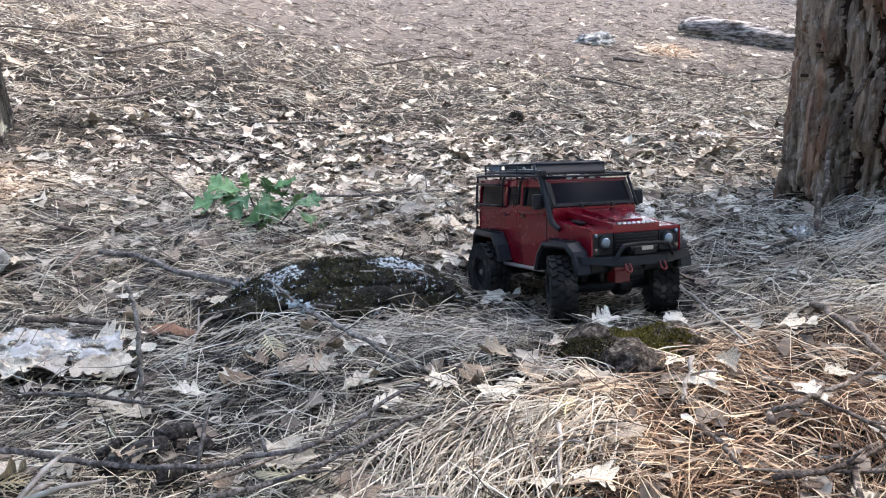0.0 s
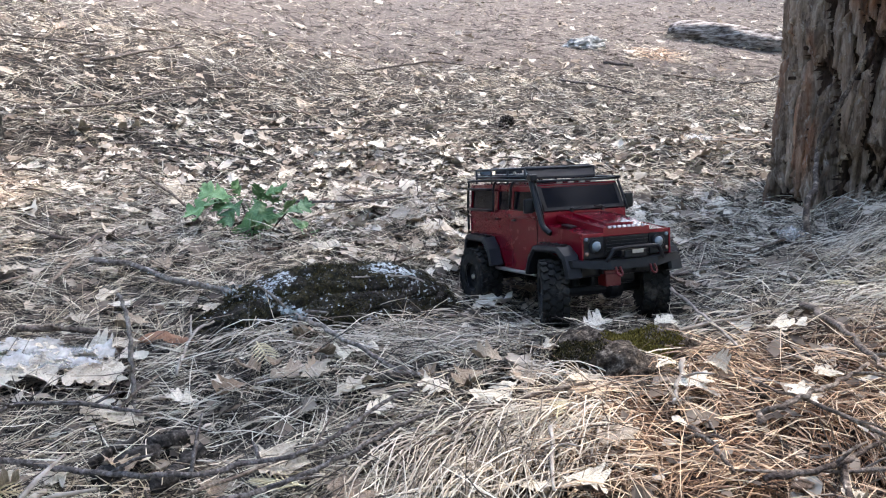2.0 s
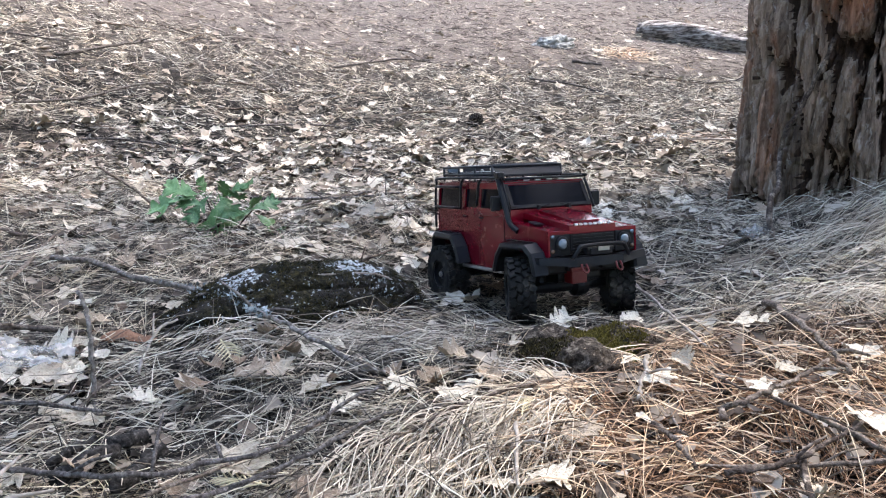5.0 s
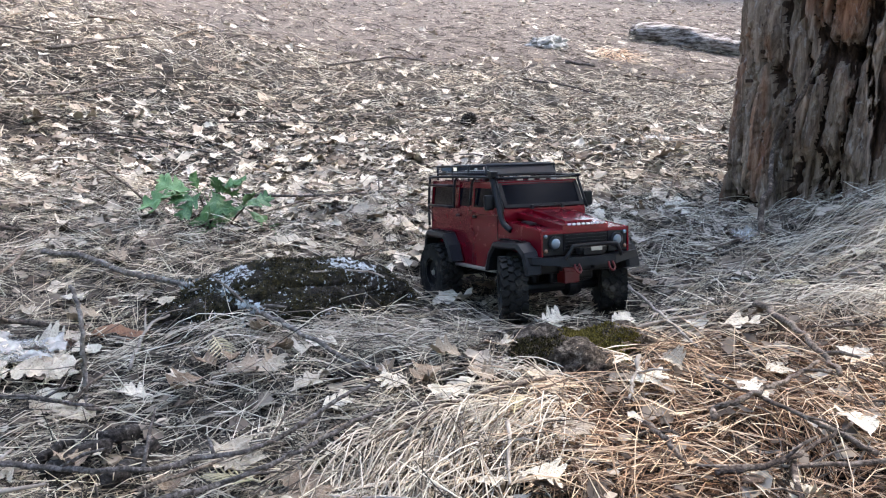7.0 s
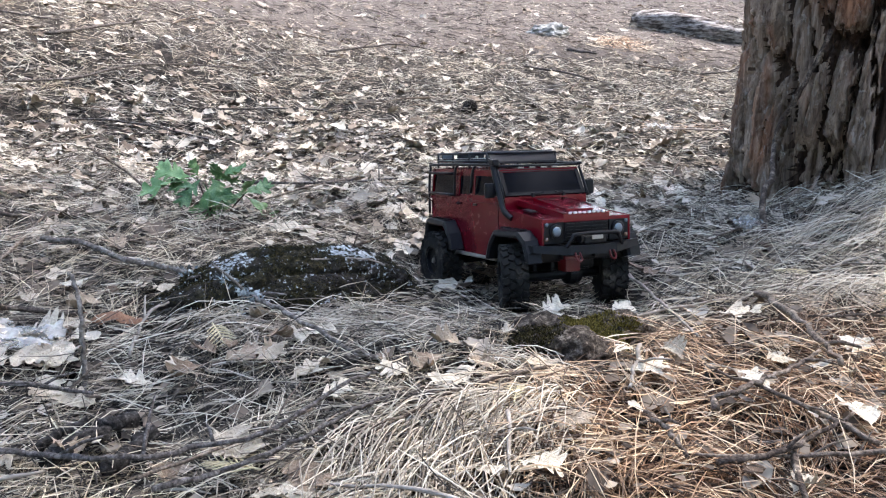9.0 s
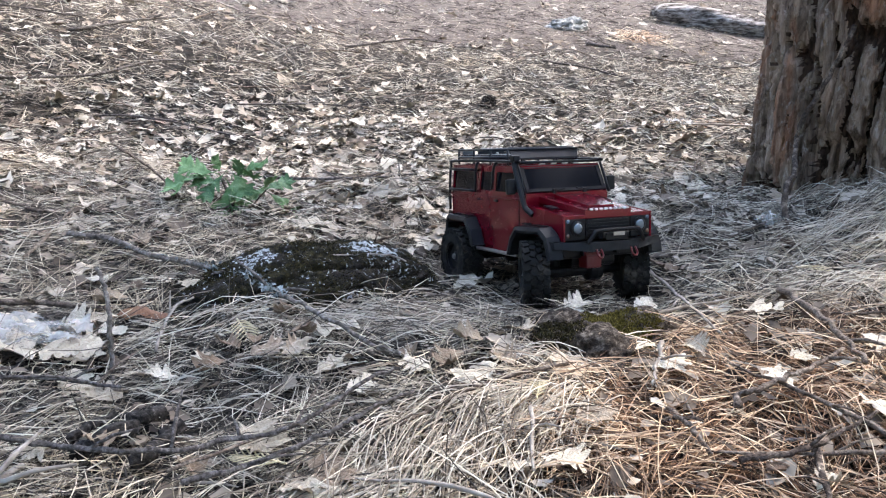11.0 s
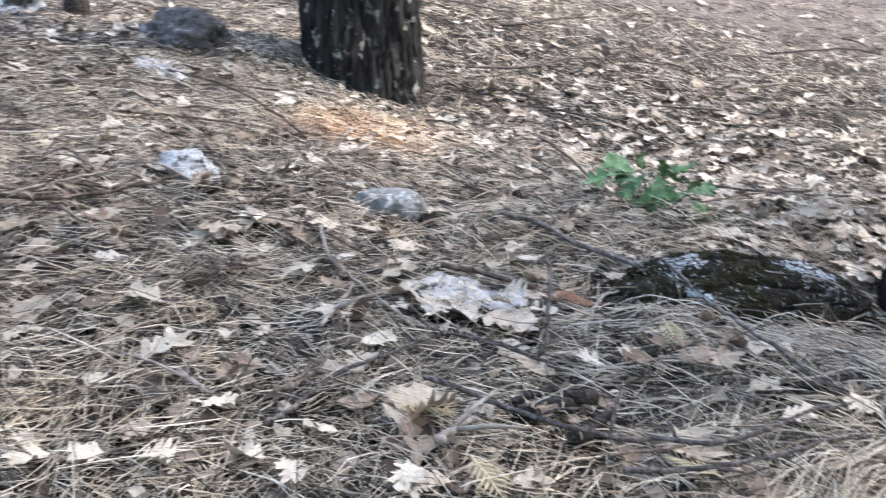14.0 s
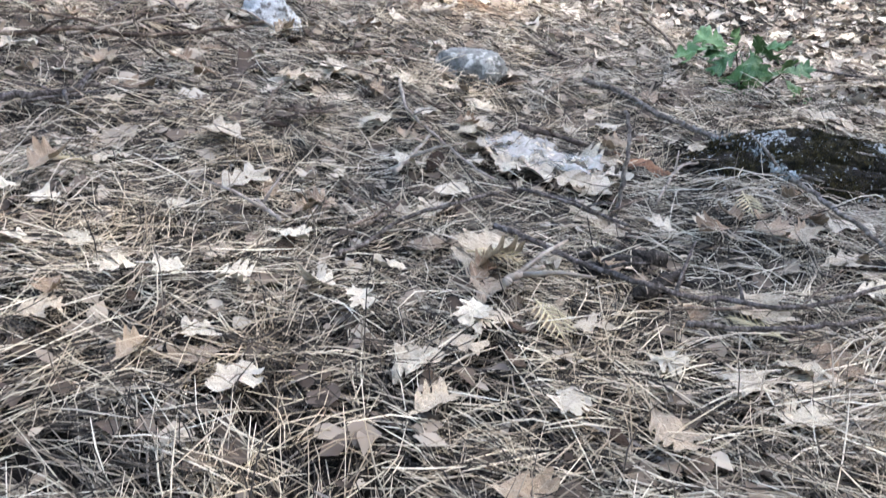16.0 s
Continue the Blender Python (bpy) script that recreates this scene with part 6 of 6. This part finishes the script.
STICKS_FAR = [
    ([(-1.75, 2.9, 0.01), (-1.42, 3.34, 0.02), (-1.27, 3.74, 0.02), (-0.95, 4.2, 0.01)], 0.009), ([(-1.36, 2.66, 0.01), (-1.07, 2.84, 0.02), (-0.66, 2.77, 0.01)], 0.007),
    ([(0.55, 4.9, 0.01), (0.76, 4.74, 0.03), (1.0, 4.46, 0.01)], 0.010), ([(0.88, 5.53, 0.02), (1.06, 5.45, 0.02)], 0.018), ([(-1.75, 3.95, 0.01), (-1.6, 4.3, 0.03), (-1.5, 4.7, 0.01)], 0.014),
    ([(-0.47, 2.16, 0.01), (-0.26, 2.09, 0.02), (-0.02, 2.2, 0.01)], 0.006), ([(0.66, 2.38, 0.01), (0.76, 2.57, 0.03)], 0.004), ([(-2.6, 3.6, 0.01), (-2.2, 4.0, 0.02), (-1.8, 4.2, 0.01)], 0.010),
    ([(-0.6, 4.9, 0.01), (-0.2, 5.2, 0.03), (0.1, 5.1, 0.01)], 0.009), ([(1.6, 5.0, 0.01), (2.0, 5.2, 0.02)], 0.010), ([(-0.9, 3.3, 0.01), (-0.5, 3.5, 0.02), (-0.2, 3.4, 0.01)], 0.006)]
for pts, r in STICKS_FAR:
    stick("branch", pts, r * 0.75, r * 0.35, DARKTWIG, "dead fallen branch across the leaf-strewn clearing", rr, 6, G, 3, "branch")
for i in range(110):
    x, y = (rr.uniform(-2.2, 1.6), rr.uniform(0.3, 5.5)) if i < 70 else (rr.uniform(-2.6, -0.9), rr.uniform(0.5, 2.3))
    a, ln = rr.uniform(0, 6.28), rr.uniform(0.08, 0.3) * (1 + 0.15 * y)
    if math.hypot(x - 0.2, y - 1.49) < 0.3:
        continue
    c, s = math.cos(a) * ln / 2, math.sin(a) * ln / 2
    stick("twig", [(x - c, y - s, 0.008), (x + rr.gauss(0, 0.01), y + rr.gauss(0, 0.01), 0.018), (x + c, y + s, 0.010)], rr.uniform(0.0018, 0.004) * (1 + 0.2 * y), 0.0015, rr.choice((TWIG, TWIG, PALE)), "thin dry twig among needles", rr, 5, G, 1, "twig")


def standing(name, pts, r0, r1, material, label):
    bm = bmesh.new()
    line = smooth_line(pts, 6)
    n = len(line)
    line = [p + Vector((rr.gauss(0, 1), rr.gauss(0, 1), 0)) * r0 * 0.25 for p in line]
    tube_into(bm, line, [r0 + (r1 - r0) * i / (n - 1) for i in range(n)], 8, 0.1, rr)
    me = bpy.data.meshes.new(name)
    bm.to_mesh(me)
    bm.free()
    me.polygons.foreach_set("use_smooth", np.ones(len(me.polygons), dtype=bool))
    me.materials.append(material)
    return tagged(new(name, me), label, "stick")


standing("leaning_stick", [(0.772, 1.665, -0.03), (0.752, 1.672, 0.047), (0.768, 1.72, 0.094), (0.815, 1.80, 0.115), (0.856, 1.915, 0.15), (0.872, 1.915, 0.222), (0.897, 1.89, 0.295), (0.931, 1.850, 0.428)],
         0.0066, 0.0050, TWIG, "grey dead stick rising from a web and leaning on the trunk")
standing("upright_twig", [(-0.397, 0.94, -0.01), (-0.398, 0.954, 0.059), (-0.401, 0.968, 0.109), (-0.412, 0.99, 0.140), (-0.425, 1.005, 0.156)],
         0.0036, 0.0026, WEATHERED, "thin dead twig standing upright out of the needles")
standing("upright_twig", [(-2.35, 1.35, 0.28), (-2.36, 1.36, 0.36), (-2.40, 1.36, 0.45)], 0.005, 0.003, TWIG, "thin dead twig standing on the mound")


# ---- fallen log, stump, cone ----
def build_log():
    log = tagged(new("fallen_log"), "weathered grey fallen log lying across bare ground", "log")
    a, b = Vector((1.62, 7.0, fz(1.62, 7.0) + 0.055)), Vector((2.95, 6.15, fz(2.95, 6.15) + 0.045))
    n, sides = 26, 26
    r = random.Random(3)
    d = (b - a).normalized()
    u = d.cross(Vector((0, 0, 1))).normalized()
    w = u.cross(d)
    bm = bmesh.new()
    rows = []
    for i in range(n + 1):
        t = i / n
        c = a.lerp(b, t) + Vector((0, 0, 0.012 * math.sin(5 * t)))
        row = []
        for j in range(sides):
            g = 2 * math.pi * j / sides
            rad = (0.100 - 0.036 * t) * (0.55 + 0.45 * min(1, t * 9) ** 0.5) * (1 + 0.38 * noise.noise((math.cos(g) * 2, math.sin(g) * 2, t * 5)) + 0.08 * noise.noise((math.cos(g) * 6, math.sin(g) * 6, t * 4)))
            row.append(bm.verts.new(c + u * math.cos(g) * rad + w * math.sin(g) * rad))
        rows.append(row)
    for p, q in zip(rows, rows[1:]):
        for j in range(sides):
            bm.faces.new((p[j], p[(j + 1) % sides], q[(j + 1) % sides], q[j]))
    bm.faces.new(rows[0])
    bm.faces.new(rows[-1][::-1])
    part("wood", bm, LOGWOOD, log, smooth=True)
    bm = bmesh.new()
    p = a.lerp(b, 0.45) - w * 0.055 + u * 0.04
    tube_into(bm, [p - d * 0.1, p + d * 0.35 - w * 0.005, p + d * 0.8], [0.012, 0.016, 0.008], 8, 0.15, r)
    part("broken_limb", bm, LOGWOOD, log, "thin broken limb under the log", smooth=True)


build_log()


def build_stump(x, y):
    st = tagged(new("stump"), "small dark broken stump on the mound", "stump")
    bm = bmesh.new()
    r = random.Random(9)
    z = fz(x, y)
    rows = []
    for i in range(8):
        t = i / 7
        rows.append([bm.verts.new((x + math.cos(g) * 0.05 * (1.15 - 0.25 * t) * (1 + 0.18 * noise.noise((math.cos(g) * 3, math.sin(g) * 3, t))),
                                   y + math.sin(g) * 0.05 * (1.15 - 0.25 * t), z - 0.02 + t * (0.11 + 0.018 * noise.noise((math.cos(g) * 4, math.sin(g) * 4, 5)))))
                     for g in [2 * math.pi * j / 20 for j in range(20)]])
    for p, q in zip(rows, rows[1:]):
        for j in range(20):
            bm.faces.new((p[j], p[(j + 1) % 20], q[(j + 1) % 20], q[j]))
    bm.faces.new(rows[-1])
    part("wood", bm, CHAR, st, smooth=True)


build_stump(-2.90, 2.33)


def build_cone(x, y, size, label):
    cone = tagged(new("pine_cone"), label, "pine cone")
    cone.location = (x, y, fz(x, y) + size * 0.45)
    cone.rotation_euler = (0.3, 1.1, 0.5)
    bm = bmesh.new()
    for i in range(90):
        t = i / 89
        a = i * 2.39996
        r = size * (0.42 * math.sin(math.pi * (0.12 + 0.8 * t)) + 0.02)
        z = size * (t - 0.5)
        box(bm, (math.cos(a) * r * 0.7, math.sin(a) * r * 0.7, z), (r * 0.9, size * 0.16, size * 0.04), (Matrix.Rotation(a, 3, "Z") @ Matrix.Rotation(-0.6, 3, "Y")))
    part("cone", bm, CHAR, cone, "dark open cone scales")


build_cone(0.19, 3.74, 0.070, "dark open pine cone lying in the leaf litter")
build_cone(0.80, 2.86, 0.045, "small dark pine cone among needles")
build_cone(0.42, 0.935, 0.03, "dark crumbled pine cone under needles")


# ---- dry cedar sprays ----
k = Mat("dry_spray", 0.7, spec=0.3)
k.colour(k.ramp(k.noise(40), (0.3, (0.50, 0.40, 0.22)), (0.7, (0.72, 0.64, 0.44))))
SPRAY = k.m


bm = bmesh.new()
tube_into(bm, [(0, 0, 0), (0.5, 0.04, 0.05), (1, 0, 0.02)], [0.03, 0.045, 0.010], 5)
LEAFLET = bpy.data.meshes.new("leaflet")
bm.to_mesh(LEAFLET)
bm.free()
LEAFLET.materials.append(SPRAY)


def build_spray(x, y, turn, size, tilt):
    spray = tagged(new("cedar_spray"), "dry yellowed cedar spray lying on needles", "leaf spray", "cedar sprays")
    spray.matrix_world = pose(x, y, fz(x, y) + 0.045, 0, tilt, turn) @ Matrix.Diagonal((size, size, size, 1))
    bm = bmesh.new()
    tube_into(bm, [(0, 0, 0), (0.5, 0, 0.05), (1, 0, 0.02)], [0.02, 0.016, 0.008], 5)
    part("stem", bm, SPRAY, spray)
    for i in range(7):
        t = 0.12 + 0.12 * i
        ln = 0.40 * math.sin(math.pi * (0.2 + 0.75 * t))
        for s in (-1, 1):
            lf = new("leaflet", LEAFLET)
            lf.parent = spray
            lf.matrix_basis = pose(t, 0, 0.05 - 0.2 * (t - 0.5) ** 2, 0, 0, s * 40) @ Matrix.Diagonal((ln, ln, ln, 1))


for q in ((-0.265, 1.085, -62, 0.075, 8), (-0.115, 0.70, 160, 0.07, 4), (-0.47, 0.66, 20, 0.07, 4), (0.155, 0.83, 80, 0.05, 0), (0.98, 1.40, -50, 0.08, 0), (-0.35, 0.60, -40, 0.075, 5), (0.66, 1.36, -30, 0.06, 0), (-0.95, 0.52, 200, 0.07, 0)):
    build_spray(*q)


# ---- sheet webs ----
def build_web(x, y, a, b, turn, seed, label):
    n, r = 34, random.Random(seed)
    vs, fs = [], []
    ct, st = math.cos(radians(turn)), math.sin(radians(turn))
    idx = {}
    for i in range(n + 1):
        for j in range(n + 1):
            u, v = 2 * i / n - 1, 2 * j / n - 1
            lim = 1 + 0.35 * noise.noise((u * 2, v * 2, seed))
            if u * u + v * v > lim:
                continue
            px, py = x + ct * a * u - st * b * v, y + st * a * u + ct * b * v
            idx[i, j] = len(vs)
            vs.append((px, py, fz(px, py) + 0.052 + 0.014 * noise.noise((u * 4, v * 4, seed * 2)) + 0.007 * noise.noise((u * 11, v * 11, seed * 3))))
    for i in range(n):
        for j in range(n):
            q = [(i, j), (i + 1, j), (i + 1, j + 1), (i, j + 1)]
            if all(c in idx for c in q):
                fs.append([idx[c] for c in q])
    tagged(new("spider_web", mesh_from("spider_web", vs, fs, WEB)), label, "spider web", "sheet webs")


build_web(-0.56, 1.04, 0.10, 0.065, 10, 1, "dusty white sheet web draped over dead leaves")
build_web(0.72, 1.66, 0.038, 0.022, 0, 2, "pale sheet web round the foot of a stick")
build_web(-1.99, 1.85, 0.12, 0.06, -15, 3, "pale sheet web on the needle mound")
build_web(0.86, 3.02, 0.06, 0.04, 0, 4, "faint sheet web over needles")
for x, y, s in ((-0.50, 1.02, 0.085), (-0.46, 1.06, 0.08), (-0.54, 0.99, 0.08), (-0.60, 1.01, 0.085), (-0.64, 1.06, 0.08), (-0.56, 1.05, 0.09), (-0.58, 0.97, 0.075), (-0.45, 1.00, 0.075), (-0.52, 1.08, 0.08), (-0.62, 1.11, 0.075), (-0.48, 0.97, 0.07), (-0.66, 1.00, 0.08), (-0.70, 1.05, 0.075)):
    lay_leaf(x, y, s, rr, rr.uniform(0.034, 0.052), rr.choice(PALE_MESHES))


# ---- combed tufts of needles ----
k = Mat("bleached_needles", 0.6, spec=0.3)
k.colour(k.ramp(k.island(), (0.0, (0.06, 0.047, 0.037)), (0.3, (0.26, 0.212, 0.16)), (0.7, (0.50, 0.43, 0.335)), (1.0, (0.74, 0.67, 0.545))))
STRAW = k.m
def needle_tuft(x, y, turn, n, length, spread, seed, fan=0.35):
    """A handful of long needles lying side by side and arching over."""
    r = np.random.default_rng(seed)
    px, py = x + r.normal(0, spread, n), y + r.normal(0, spread * 0.5, n)
    yaw = radians(turn) + r.normal(0, fan, n)
    ln = r.uniform(0.6, 1.0, n) * length
    hump = r.uniform(0.15, 0.4, n)
    base = r.uniform(0, 0.03, n)
    rings, segs = [], 5
    for i in range(segs + 1):
        t = i / segs
        a = yaw + (t - 0.5) * r.normal(0, 0.25, n)
        cx, cy = px + np.cos(yaw) * ln * (t - 0.5), py + np.sin(yaw) * ln * (t - 0.5)
        cz = floor_z(cx, cy) + base + hump * ln * 4 * t * (1 - t) * 0.5
        rad = 0.00075 * (1 if 0 < i < segs else 0.5)
        for ang in (math.pi / 2, math.pi * 7 / 6, math.pi * 11 / 6):
            c, z = math.cos(ang) * rad, math.sin(ang) * rad
            rings.append(np.stack([cx - np.sin(a) * c, cy + np.cos(a) * c, cz + z], -1))
    v = np.stack(rings, 1)
    m = v.shape[1]
    f = np.array([(i * 3 + j, i * 3 + (j + 1) % 3, i * 3 + 3 + (j + 1) % 3, i * 3 + 3 + j) for i in range(segs) for j in (0, 2)])
    f = (f[None] + (np.arange(n) * m)[:, None, None]).reshape(-1, 4)
    tagged(new("needle_tuft", mesh_from("needle_tuft", v.reshape(-1, 3), f, STRAW)), "combed tuft of long pale pine needles", "pine needles", kind="stuff")


for i, q in enumerate(((0.03, 0.74, 75, 260, 0.17, 0.06), (0.13, 0.83, 60, 240, 0.18, 0.05), (0.19, 1.02, 110, 120, 0.14, 0.04), (-0.05, 0.64, 60, 200, 0.15, 0.05), (-1.05, 0.48, 100, 200, 0.15, 0.06),
                       (0.95, 1.55, 20, 320, 0.22, 0.12), (1.1, 1.35, 25, 320, 0.22, 0.12), (0.75, 1.28, 10, 160, 0.18, 0.08), (-0.02, 1.18, 20, 160, 0.16, 0.08), (-0.2, 1.14, 5, 160, 0.18, 0.08), (-1.2, 0.35, 80, 200, 0.16, 0.07))):
    needle_tuft(*q, seed=40 + i)


# ---- flakes of bark ----
k = Mat("bark_flake", 0.9, spec=0.2)
k.colour(k.ramp(k.each(), (0.0, (0.045, 0.030, 0.022)), (0.5, (0.13, 0.085, 0.06)), (1.0, (0.28, 0.20, 0.15))))
k.bump(k.noise(9, 6, 0.7), 0.8, 0.05)
FLAKE = k.m


def flake_mesh(seed):
    """A thin, warped, ragged-edged chip one unit long."""
    r = random.Random(seed)
    n = 14
    rim = [(math.cos(2 * math.pi * i / n) * 0.5 * r.uniform(0.75, 1.1), math.sin(2 * math.pi * i / n) * 0.24 * r.uniform(0.6, 1.2)) for i in range(n)]
    bm = bmesh.new()
    top = [bm.verts.new((x, y, 0.05 + 0.35 * y * y + 0.1 * x * y)) for x, y in rim]
    low = [bm.verts.new((x * 0.96, y * 0.92, 0.35 * y * y + 0.1 * x * y)) for x, y in rim]
    ct, cl = bm.verts.new((0, 0, 0.075)), bm.verts.new((0, 0, 0.0))
    for i in range(n):
        j = (i + 1) % n
        bm.faces.new((ct, top[i], top[j]))
        bm.faces.new((cl, low[j], low[i]))
        bm.faces.new((top[i], low[i], low[j], top[j]))
    me = bpy.data.meshes.new("bark_flake")
    bm.to_mesh(me)
    bm.free()
    me.materials.append(FLAKE)
    return me


flakes = [flake_mesh(i) for i in range(6)]
rr = random.Random(77)
for i in range(90):
    x, y = rr.uniform(-1.9, 1.0), rr.uniform(0.3, 2.6)
    if math.hypot(x - 0.2, y - 1.49) < 0.28 or math.hypot((x + 0.18) / 0.25, (y - 1.4) / 0.17) < 1:
        continue
    ob = tagged(new("bark_flake", rr.choice(flakes)), "small brown flake of bark among needles", "bark flake", "bark flakes")
    s = rr.uniform(0.018, 0.055)
    ob.matrix_world = pose(x, y, fz(x, y) + 0.034, rr.uniform(-25, 25), rr.uniform(-20, 20), rr.uniform(0, 360)) @ Matrix.Diagonal((s, s, s, 1))
